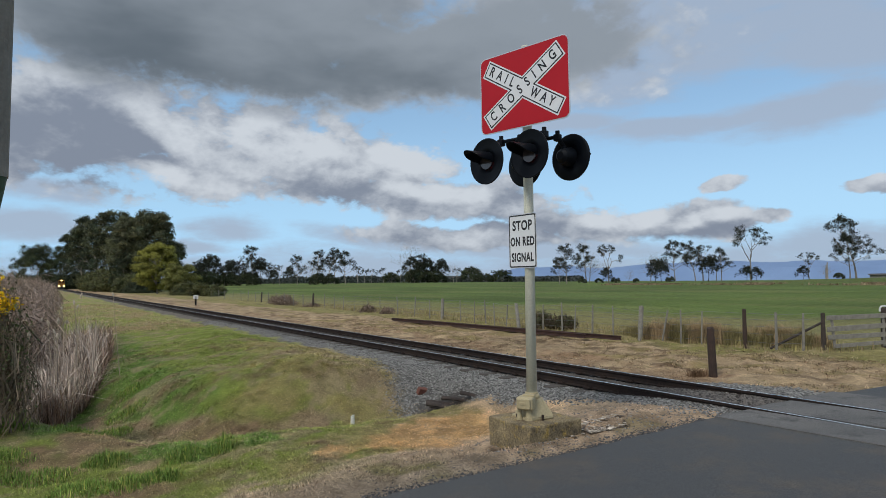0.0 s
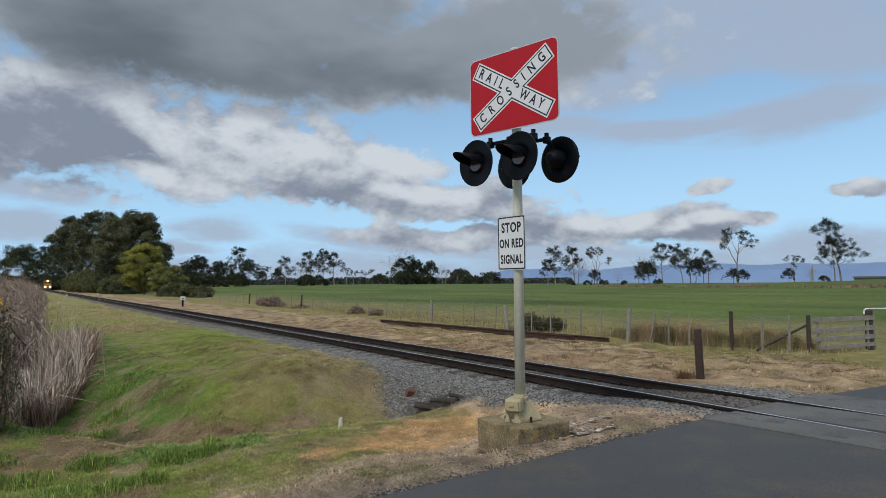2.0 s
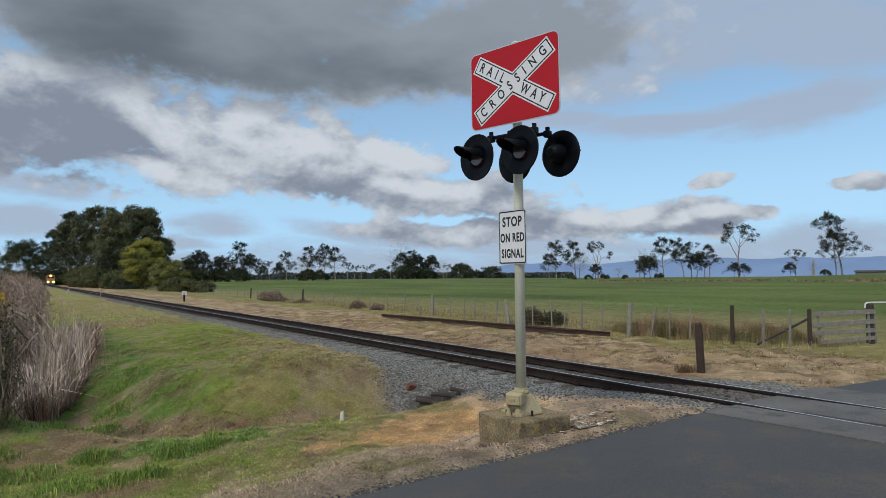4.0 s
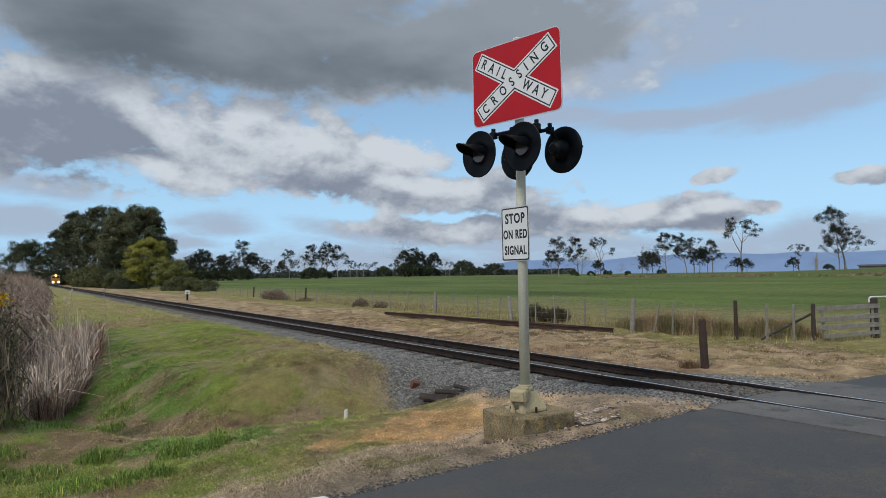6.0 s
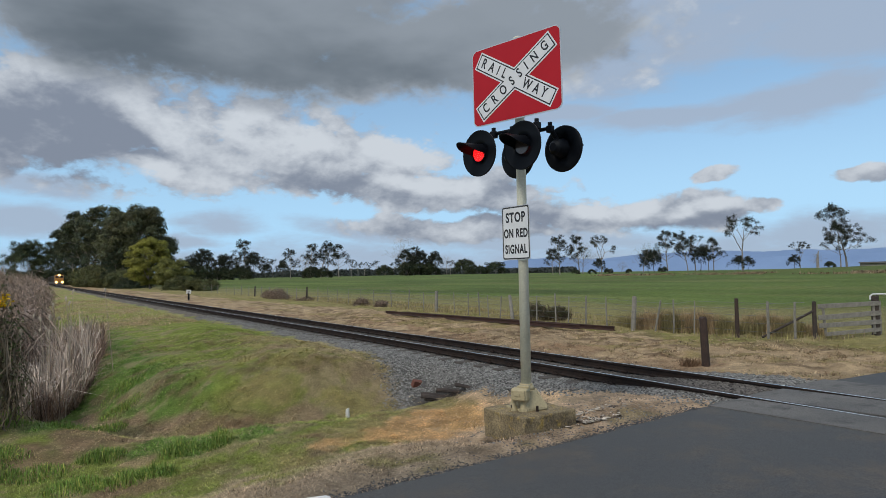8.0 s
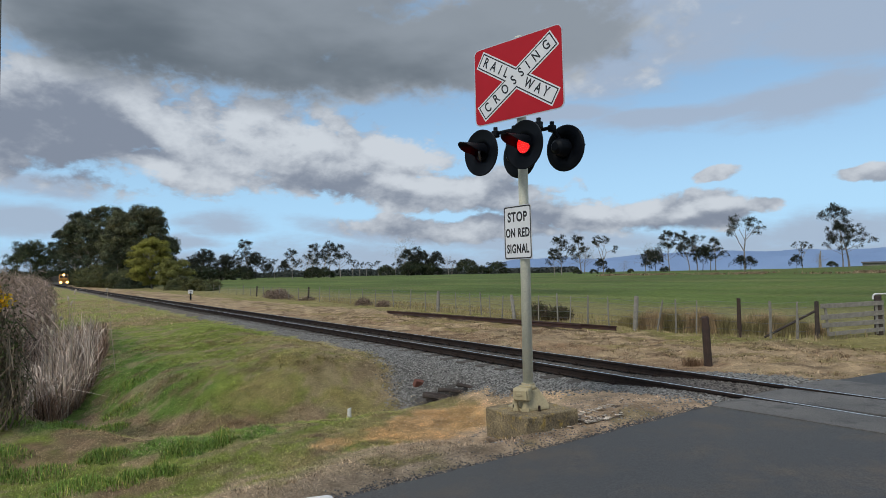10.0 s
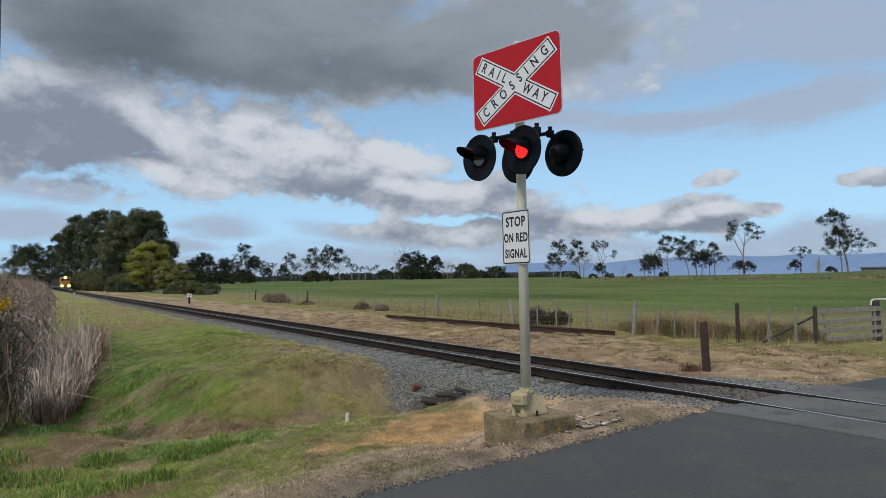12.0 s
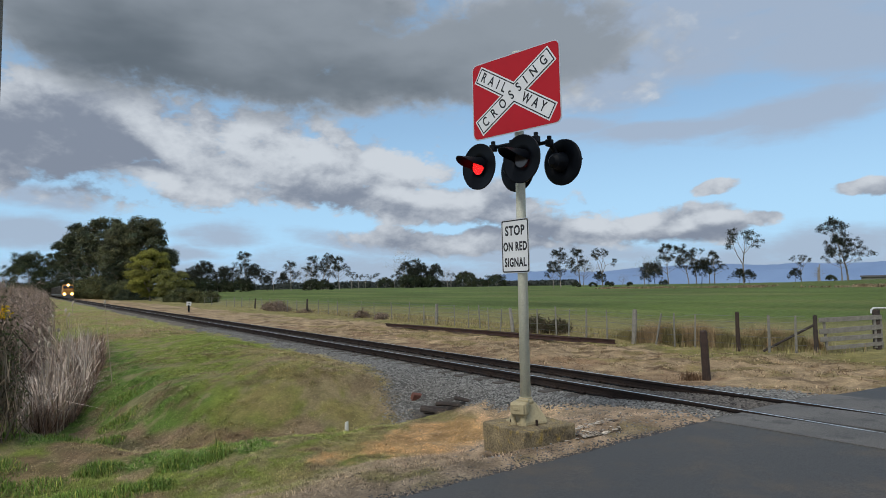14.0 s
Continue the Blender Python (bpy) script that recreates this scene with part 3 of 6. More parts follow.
    c = lay(c, np.clip(np.exp(-((n - 6.68) / 0.40) ** 2 - ((s - 10.35) / 0.75) ** 2) * (0.9 + 0.9 * b), 0, 1), np.array((0.045, 0.034, 0.026)))
    # hollow beside the footing: dark soil, its shade put into the colour too
    c = lay(c, ease(1.15 - ((n - 4.52) / 0.24) ** 2 - ((s - 5.92) / 0.33) ** 2 + (b - 0.5) * 0.6, 0.2, 0.6), np.array((0.055, 0.042, 0.032)))
    return np.clip(c, 0.005, 0.9)


# ---------------------------------------------------------------- ground, road, track
def spread(lo, hi, step, reach, grow=1.22):
    core = list(np.arange(lo, hi + step / 2, step))
    out, d, v = [], step, hi
    while v < reach:
        d *= grow
        v += d
        out.append(v)
    low, d, v = [], step, lo
    while v > -reach:
        d *= grow
        v -= d
        low.append(v)
    return np.array(low[::-1] + core + out)


def build_ground():
    ns, ss = spread(-6, 18.5, 0.10, 4200, 1.08), spread(4.6, 34, 0.12, 4200, 1.09)
    Nn, Ss = np.meshgrid(ns, ss)
    n, s = Nn.ravel(), Ss.ravel()
    z = height(n, s)
    v = np.stack([NX * n - NY * s, NY * n + NX * s, z], 1)
    w = len(ns)
    i = (np.arange(len(ss) - 1)[:, None] * w + np.arange(w - 1)[None, :]).ravel()
    f = np.stack([i, i + 1, i + w + 1, i + w], 1)
    bare = 1 - 0.16 * ((n < 7) * (ease(s, 7.0, 8.4)) * (s < 36))[:, None]      # shade between the blades, put into the ground colour
    g = from_arrays("ground", v, f, M["ground"], None, cover(n, s) * bare, True)
    tagged(g, "rough grassy ground with ditch, mound and green field", "ground", "", "structure")


def strip(name, n0, n1, s0, s1, mat_, label, kind="structure", thick=0.12, wob=0.0, lift=0.0, seed=5, dn=0.5, skew=0.0):
    """A slab of road surface between two offsets from the track, with slightly ragged edges."""
    ns = np.linspace(n0, n1, max(2, int((n1 - n0) / dn) + 1))
    rng = np.random.default_rng(seed)
    bm = bmesh.new()
    cols = []
    ss = np.linspace(s0, s1, 14)
    for k, n in enumerate(ns):
        row = []
        for j, s in enumerate(ss):
            e = (rng.random() - 0.5) * wob if j in (0, 13) else 0
            nn = n + (skew * (s - s0) if k in (0,) else 0)
            row.append(bm.verts.new(rl(nn, s + e, float(road_height(nn)) + lift + 0.05 * math.sin(math.pi * j / 13))))
        cols.append(row)
    for a, b in zip(cols, cols[1:]):
        for j in range(13):
            bm.faces.new((a[j], b[j], b[j + 1], a[j + 1]))
    r = bmesh.ops.extrude_face_region(bm, geom=bm.faces[:])
    bmesh.ops.translate(bm, vec=(0, 0, -thick), verts=[g for g in r["geom"] if isinstance(g, bmesh.types.BMVert)])
    bmesh.ops.recalc_face_normals(bm, faces=bm.faces[:])
    ob = part(name, bm, mat_)
    return tagged(ob, label, name.replace("_", " "), "", kind)


def build_road():
    strip("road", -40, 7.36, ROAD_FAR_S, ROAD_S, M["asphalt"], "dark sealed country road with worn reddish patches", wob=0.035, dn=0.12)
    strip("road", 10.35, 60, ROAD_FAR_S, ROAD_S - 0.1, M["asphalt"], "dark sealed road beyond the rails", wob=0.04, seed=8, dn=0.3)
    for n0, n1 in ((7.365, 8.11), (8.25, 9.15), (9.29, 10.345)):
        strip("crossing_surface", n0, n1, ROAD_FAR_S + 0.2, ROAD_S + 0.02, M["old_asphalt"], "pale worn asphalt laid between the crossing rails", lift=0.012, wob=0.05, seed=int(n0 * 10), dn=0.2)


def build_track():
    track = thing("railway_track", rail_pose(8.7, 0), "single narrow railway line on dark sleepers and ballast", "railway track")
    prof = [(-0.065, -0.14), (0.065, -0.14), (0.065, -0.128), (0.012, -0.115), (0.012, -0.04), (0.035, -0.032), (0.035, -0.004), (0.031, -0.001), (0.015, 0.0),
            (-0.015, 0.0), (-0.031, -0.001), (-0.035, -0.004), (-0.035, -0.032), (-0.012, -0.04), (-0.012, -0.115), (-0.065, -0.128)]
    for x in (-0.55, 0.55):
        bm = bmesh.new()
        ys = [-45, -20, -5, 0, 5, 10, 15, 20, 30, 45, 70, 110, 180, 300]
        rings = [[bm.verts.new((x + a, y, b)) for a, b in prof] for y in ys]
        k = len(prof)
        for p, q in zip(rings, rings[1:]):
            for i in range(k):
                f = bm.faces.new((p[i], q[i], q[(i + 1) % k], p[(i + 1) % k]))
                f.material_index = 1 if i == 8 else 0
        bmesh.ops.recalc_face_normals(bm, faces=bm.faces[:])
        part("rail", bm, [M["rust"], M["polish"]], track, "rusty steel rail with a polished running head")
    # sleepers and chairs
    rng = random.Random(4)
    sl = bmesh.new()
    box(sl, 2.0, 0.23, 0.14, pose(0, 0, -0.228), 0.012)
    me = bpy.data.meshes.new("sleeper")
    sl.to_mesh(me)
    sl.free()
    me.materials.append(M["sleeper"])
    ch = bmesh.new()
    for x in (-0.08, 0.08):
        box(ch, 0.075, 0.13, 0.035, pose(x, 0, -0.128), 0.008)
        tube(ch, 0.014, 0.012, 0.05, pose(x * 1.15, 0.03, -0.13), 6)
        tube(ch, 0.014, 0.012, 0.05, pose(x * 1.15, -0.03, -0.13), 6)
    mc = bpy.data.meshes.new("rail_fastening")
    ch.to_mesh(mc)
    ch.free()
    mc.materials.append(M["rust"])
    for k in range(100):
        y = 5.35 + 0.66 * k
        o = new("sleeper", me)
        o.parent = track
        o.matrix_basis = pose(rng.uniform(-0.02, 0.02), y, rng.uniform(-0.008, 0.004), 0, 0, rng.uniform(-1, 1))
        for x in (-0.55, 0.55):
            if k < 60:
                c = new("rail_fastening", mc)
                c.parent = track
                c.matrix_basis = pose(x, y, 0)
    far = bmesh.new()
    for k in range(100, 420):
        box(far, 2.0, 0.23, 0.14, pose(0, 5.35 + 0.66 * k, -0.228))
    tagged(part("far_sleepers", far, M["sleeper"], track), "dark sleepers far along the line", "", "", "stuff")


def scatter_stones():
    """Loose ballast beside and between the rails, and grit on the verge."""
    rng = np.random.default_rng(11)
    base = np.array([(1, 0, -0.3), (0, 1, -0.3), (-1, 0, -0.3), (0, -1, -0.3), (0.55, 0.45, 0.55), (-0.6, 0.4, 0.5), (-0.3, -0.65, 0.6), (0.6, -0.45, 0.45)])
    tri = np.array([(0, 1, 4), (1, 2, 5), (2, 3, 6), (3, 0, 7), (4, 1, 5), (5, 2, 6), (6, 3, 7), (7, 0, 4), (4, 5, 6), (4, 6, 7)])

    def heap(name, n, s, size, label, mat_):
        k = len(n)
        z = height(n, s)
        r = rng.normal(0, 0.16, (k, 8, 3)) + base
        a = rng.random(k) * 6.283
        c, d = np.cos(a), np.sin(a)
        x = r[:, :, 0] * c[:, None] - r[:, :, 1] * d[:, None]
        y = r[:, :, 0] * d[:, None] + r[:, :, 1] * c[:, None]
        v = np.stack([x, y, r[:, :, 2] * 0.8], 2) * (size * rng.uniform(0.55, 1.3, k))[:, None, None]
        v[:, :, 0] += (NX * n - NY * s)[:, None]
        v[:, :, 1] += (NY * n + NX * s)[:, None]
        v[:, :, 2] += z[:, None] + size * 0.25
        f = (tri[None] + (np.arange(k) * 8)[:, None, None]).reshape(-1, 3)
        tagged(from_arrays(name, v.reshape(-1, 3), f, mat_), label, "gravel", "", "stuff")

    n, s = [], []
    for lo, hi, a, b, k in ((5.9, 10.8, 5.1, 16, 64000), (6.6, 10.7, 16, 34, 26000)):
        nn = rng.uniform(lo, hi, k)
        sv = rng.uniform(a, b, k)
        n.append(nn)
        s.append(sv)
    n, s = np.concatenate(n), np.concatenate(s)
    keep = ballast_edge(n, s) < 0.05 + rng.random(len(n)) ** 3 * 0.35
    keep &= ((n - 6.62) / 0.44) ** 2 + ((s - 10.4) / 0.75) ** 2 > 0.8 + rng.random(len(n))
    mid = np.abs(n - 8.7) + rng.normal(0, 0.08, len(n)) < 0.62
    heap("ballast", n[keep & ~mid], s[keep & ~mid], 0.0195, "grey crushed-stone ballast along the track", M["stone"])
    heap("stained_ballast", n[keep & mid], s[keep & mid], 0.021, "dark oily ballast between the rails", M["dark_stone"])
    n, s = rng.uniform(-2.0, 7.3, 5200), ROAD_S + 0.02 + np.abs(rng.normal(0, 0.10, 5200))
    heap("road_crumbs", n, s, 0.010, "dark crumbled asphalt along the road edge", M["road_chip"])
    n, s = rng.uniform(2.6, 7.4, 800), 5.12 + np.abs(rng.normal(0, 0.75, 800))
    heap("verge_grit", n, s, 0.009, "loose brown grit along the road edge", M["dark_stone"])
    n, s = rng.uniform(4.2, 7.4, 420), 5.2 + np.abs(rng.normal(0, 0.8, 420))
    heap("pale_grit", n, s, 0.012, "scattered pale stones on the verge", M["stone"])


build_ground()
build_road()
build_track()
scatter_stones()

# ---------------------------------------------------------------- the crossing signal
POLE = (1.03, 7.75)
FACE = 46.5        # the sign's own turn


def build_plinth():
    bm = bmesh.new()
    box(bm, 0.80, 0.78, 0.55, pose(0, 0, -0.275), 0.018)
    bmesh.ops.subdivide_edges(bm, edges=[e for e in bm.edges if e.calc_length() > 0.3], cuts=9, use_grid_fill=True)
    for v in bm.verts:
        v.co += Vector((noise.noise(v.co * 5), noise.noise(v.co * 5 + Vector((9, 0, 0))), noise.noise(v.co * 4 + Vector((0, 7, 0))))) * 0.012 + Vector((noise.noise(v.co * 19), noise.noise(v.co * 19 + Vector((9, 0, 0))), 0)) * 0.004
    ob = part("concrete_footing", bm, M["concrete"], None, "", False, pose(1.02, 7.74, 0.112, 0, 0, 33))
    tagged(ob, "mossy yellowed concrete footing block under the signal", "footing")


def build_signal():
    sig = thing("crossing_signal", pose(POLE[0], POLE[1], 0.032), "railway crossing signal with red board and four black lamp heads", "crossing signal")
    lean = pose(-0.036, 0, 0, 0, 0.30, 0)
    bm = bmesh.new()
    tube(bm, 0.064, 0.057, 4.57, lean, 28, 0.06)
    tube(bm, 0.062, 0.060, 0.03, lean, 28, 4.61)
    part("pole", bm, M["galv"], sig, "galvanised steel pole", True)
    # base casting: flange, tapered body, triangular foot plates, junction box and its cable entries
    zb, x0 = 0.078, -0.036
    bm = bmesh.new()
    box(bm, 0.36, 0.36, 0.03, pose(x0, 0, zb + 0.015, 0, 0, 27), 0.007)
    tube(bm, 0.150, 0.098, 0.215, pose(x0 + 0.02, 0, zb + 0.02), 24)
    tube(bm, 0.098, 0.076, 0.05, pose(x0 + 0.01, 0, zb + 0.235), 24)
    tube(bm, 0.080, 0.080, 0.022, pose(x0, 0, zb + 0.282), 24)
    part("base_casting", bm, M["cream"], sig, "cream painted cast base", True)
    for a in (-62, 28, 118, 208):
        bm = bmesh.new()
        plate(bm, [(-0.155, 0.0), (0.155, 0.0), (0.150, 0.03), (0.02, 0.215), (-0.02, 0.215), (-0.150, 0.03)], 0.018, pose(x0 + 0.02, 0, zb + 0.026, 0, 0, a + 90) @ pose(0, -0.155, 0, 72, 0, 0))
        part("base_gusset", bm, M["cream"], sig)
        bm = bmesh.new()
        tube(bm, 0.016, 0.016, 0.075, pose(x0 + 0.215 * math.cos(radians(a)), 0.215 * math.sin(radians(a)), zb - 0.01), 6)
        part("bolt", bm, M["rust"], sig)
    bm = bmesh.new()
    box(bm, 0.205, 0.15, 0.155, pose(0, 0, zb + 0.205), 0.026)
    box(bm, 0.165, 0.024, 0.118, pose(0, -0.083, zb + 0.205), 0.008)
    box(bm, 0.07, 0.012, 0.03, pose(-0.012, -0.098, zb + 0.21), 0.003)
    box(bm, 0.15, 0.06, 0.022, pose(0.03, 0.03, zb + 0.292), 0.006)
    for sx in (-0.07, 0.07):
        for sz in (-0.045, 0.045):
            tube(bm, 0.007, 0.007, 0.012, pose(sx, -0.094, zb + 0.205 + sz, 90), 6)
    part("junction_box", bm, M["cream"], sig, "cream junction box with a bolted cover", at=pose(-0.125, -0.165, 0.0, 0, 0, -27))
    for x, r in ((-0.085, 0.030), (0.035, 0.044)):
        bm = bmesh.new()
        tube(bm, r, r * 0.78, 0.12, pose(x, -0.005, zb + 0.02), 14)
        tube(bm, r * 1.3, r * 1.3, 0.03, pose(x, -0.005, zb + 0.004), 6)
        tube(bm, r * 1.15, r * 1.15, 0.02, pose(x, -0.005, zb + 0.105), 6)
        part("cable_entry", bm, M["cream"], sig, at=pose(-0.125, -0.165, 0.0, 0, 0, -27))

    # sign board; local x runs along the board to its near end, local y is up, local z faces out
    out = Matrix.Rotation(radians(FACE - 90), 4, "Z") @ Matrix.Rotation(radians(90), 4, "X")
    bm = bmesh.new()
    plate(bm, round_rect(1.345, 0.995, 0.085), 0.004)
    board = part("sign_board", bm, M["alu"], sig, "red board with white crossed blades reading RAILWAY CROSSING", at=pose(0, 0, 4.105) @ out @ pose(0, 0, 0.105))
    bm = bmesh.new()
    plate(bm, round_rect(1.315, 0.965, 0.072), 0.003, pose(0, 0, 0.004))
    part("red_face", bm, M["signal_red"], board, "red retroreflective sheeting")
    z = 0.0072
    for turn, z0 in ((-32, 0.0), (32, 0.0004)):
        for w, h, mt, dz in ((1.335, 0.232, "sign_white", 0.0), (1.300, 0.197, "ink", 0.0014), (1.270, 0.167, "sign_white", 0.0028)):
            bm = bmesh.new()
            plate(bm, round_rect(w, h, 0.006, 2), 0.0008, pose(0, 0, z + dz + z0, 0, 0, turn))
            part("blade_edge" if dz < 0.002 else "blade", bm, M[mt], board)
    for word, turn, x, sp in (("RAIL", -32, -0.368, 1.95), ("WAY", -32, 0.345, 1.72), ("CROSSING", 32, 0.0, 2.22)):
        lettering("lettering", word, 0.172, M["ink"], board, pose(0, 0, z + 0.0052, 0, 0, turn) @ pose(x, 0, 0), sp, 0.74, 0.003)
    bm = bmesh.new()
    for zz in (-0.3, 0.3):
        box(bm, 0.60, 0.045, 0.03, pose(0, zz, -0.016), 0.004)
        box(bm, 0.16, 0.05, 0.05, pose(0, zz, -0.04), 0.004)
    part("bracket", bm, M["galv"], board)

    # stop sign plate
    out2 = Matrix.Rotation(radians(37 - 90), 4, "Z") @ Matrix.Rotation(radians(90), 4, "X")
    bm = bmesh.new()
    plate(bm, round_rect(0.482, 0.662, 0.03), 0.003)
    plate2 = part("instruction_plate", bm, M["alu"], sig, "white plate reading STOP ON RED SIGNAL", at=pose(-0.02, 0, 2.216) @ out2 @ pose(-0.042, 0, 0.078))
    for w, h, r, mt, dz in ((0.472, 0.652, 0.03, "sign_white", 0.003), (0.466, 0.646, 0.028, "ink", 0.0036), (0.434, 0.614, 0.02, "sign_white", 0.0042)):
        bm = bmesh.new()
        plate(bm, round_rect(w, h, r), 0.0007, pose(0, 0, dz))
        part("border" if mt == "ink" else "face", bm, M[mt], plate2)
    for word, y in (("STOP", 0.185), ("ON RED", -0.01), ("SIGNAL", -0.205)):
        lettering("lettering", word, 0.165 if word == "STOP" else 0.148, M["ink"], plate2, pose(0, y, 0.0054), 1.12, 0.80 if word == "STOP" else 0.70, 0.0055)
    bm = bmesh.new()
    box(bm, 0.2, 0.04, 0.02, pose(0, 0.2, -0.011), 0.003)
    box(bm, 0.2, 0.04, 0.02, pose(0, -0.2, -0.011), 0.003)
    part("bracket", bm, M["galv"], plate2)

    # crossarms and lamp heads; out: local z away from the pole towards the approaching traffic
    heads = []
    for side in (1, -1):
        aim = out if side == 1 else Matrix.Rotation(radians(180), 4, "Z") @ out
        base = pose(0, 0, 3.47) @ aim
        bm = bmesh.new()
        rod(bm, (-0.36, 0, 0.13), (0.36, 0, 0.13), 0.024, 12)
        for x in (-0.325, 0.325):
            box(bm, 0.08, 0.085, 0.08, pose(x, -0.01, 0.14), 0.012)
            tube(bm, 0.028, 0.028, 0.05, pose(x, 0.025, 0.14, -90), 10)
            rod(bm, (x, 0, 0.14), (x - 0.03, -0.13, 0.24), 0.03, 10)
        box(bm, 0.18, 0.12, 0.14, pose(0, 0, 0.06), 0.015)
        part("crossarm", bm, M["black"], sig, at=base)
        for x in (-0.325, 0.325) if side == 1 else (-0.36, 0.33):
            h = base @ pose(x - (0.06 if side == 1 else 0.04), -0.262 if side == 1 else -0.24, 0.36 if side == 1 else 0.30, 0, -6, 0)
            bm = bmesh.new()
            # dished target plate
            seg, prof_ = 48, [(0.105, -0.012), (0.18, -0.004), (0.272, 0.006), (0.285, 0.012), (0.285, -0.006), (0.27, -0.012), (0.105, -0.03)]
            rings = [[bm.verts.new((r * math.cos(6.28319 * k / seg), r * math.sin(6.28319 * k / seg), zz)) for k in range(seg)] for r, zz in prof_]
            for p, q in zip(rings, rings[1:] + rings[:1]):
                for k in range(seg):
                    bm.faces.new((p[k], p[(k + 1) % seg], q[(k + 1) % seg], q[k]))
            bmesh.ops.recalc_face_normals(bm, faces=bm.faces[:])
            head = part("signal_head", bm, M["black"], sig, "black round lamp head with a long hood", True, at=h)
            bm = bmesh.new()
            tube(bm, 0.09, 0.125, 0.15, pose(0, 0, -0.165), 28)
            tube(bm, 0.05, 0.09, 0.04, pose(0, 0, -0.20), 28)
            box(bm, 0.06, 0.03, 0.05, pose(0, 0.10, -0.12), 0.006)
            part("lamp_housing", bm, M["black"], head)
            bm = bmesh.new()
            # hood: an open half tube, longer on top
            seg = 28
            inner, outer = [], []
            for k in range(seg + 1):
                a = radians(-12 + 204 * k / seg)
                top = max(0.0, math.sin(a))
                ln = 0.04 + 0.31 * top ** 0.45
                for lst, r in ((inner, 0.112), (outer, 0.118)):
                    lst.append((bm.verts.new((r * math.cos(a), r * math.sin(a), -0.012)), bm.verts.new((r * 0.96 * math.cos(a), r * 0.98 * math.sin(a) - 0.05 * ln, ln))))
            for lst in (inner, outer):
                for p, q in zip(lst, lst[1:]):
                    bm.faces.new((p[0], q[0], q[1], p[1]))
            for p, q, p2, q2 in zip(inner, inner[1:], outer, outer[1:]):
                bm.faces.new((p[1], q[1], q2[1], p2[1]))
            bmesh.ops.recalc_face_normals(bm, faces=bm.faces[:])
            part("hood", bm, M["black"], head)
            # light unit: a drum that shows its dark glass or its lit face
            bm = bmesh.new()
            tube(bm, 0.100, 0.104, 0.012, pose(0, 0, -0.012), 32)
            tube(bm, 0.104, 0.100, 0.012, pose(0, 0, 0.0), 32)
            for f in bm.faces:
                if f.normal.z < -0.5 and f.calc_center_median().z < -0.006:
                    f.material_index = 1
            for ring, cnt in ((0.0, 1), (0.028, 6), (0.055, 12), (0.082, 18)):
                for k in range(cnt):
                    a = 6.28319 * k / cnt + ring * 9
                    fs = tube(bm, 0.0045, 0.0045, 0.002, pose(ring * math.cos(a), ring * math.sin(a), -0.0145), 6)
                    for v in fs:
                        for f in v.link_faces:
                            f.material_index = 2
            unit = part("light_unit", bm, [M["lens_off"], M["lens_on"], M["led"]], head, "round red light unit")
            heads.append(unit)
    return sig, heads


build_plinth()
signal, light_units = build_signal()


# ---------------------------------------------------------------- fence, gate, posts, loose things
def ground_at(n, s):
    return float(height(np.array([n]), np.array([s]))[0])


def post_mesh(bm, r, h, seg=10, rough=0.12, square=False, seed=0):
    """A split or round post with a worn, uneven top."""
    rng = random.Random(seed)
    if square:
        box(bm, r * 2, r * 1.7, h + 0.3, pose(0, 0, h / 2 - 0.15), r * 0.2, 0.92)
    else:
        tube(bm, r, r * 0.93, h * 0.6 + 0.3, pose(0, 0, -0.3), seg)
        tube(bm, r * 0.93, r * 0.85, h * 0.4, pose(0, 0, h * 0.6), seg)
    for v in bm.verts:
        k = 1 + rng.uniform(-rough, rough)
        v.co.x *= k
        v.co.y *= k
        if v.co.z > h * 0.95:
            v.co.z += rng.uniform(-0.03, 0.03)


def fence_n(s):
    return float(np.interp(s, [8, 10, 20, 34, 49, 66, 110], [18.0, 17.05, 17.0, 18.4, 18.9, 19.6, 20.5]))


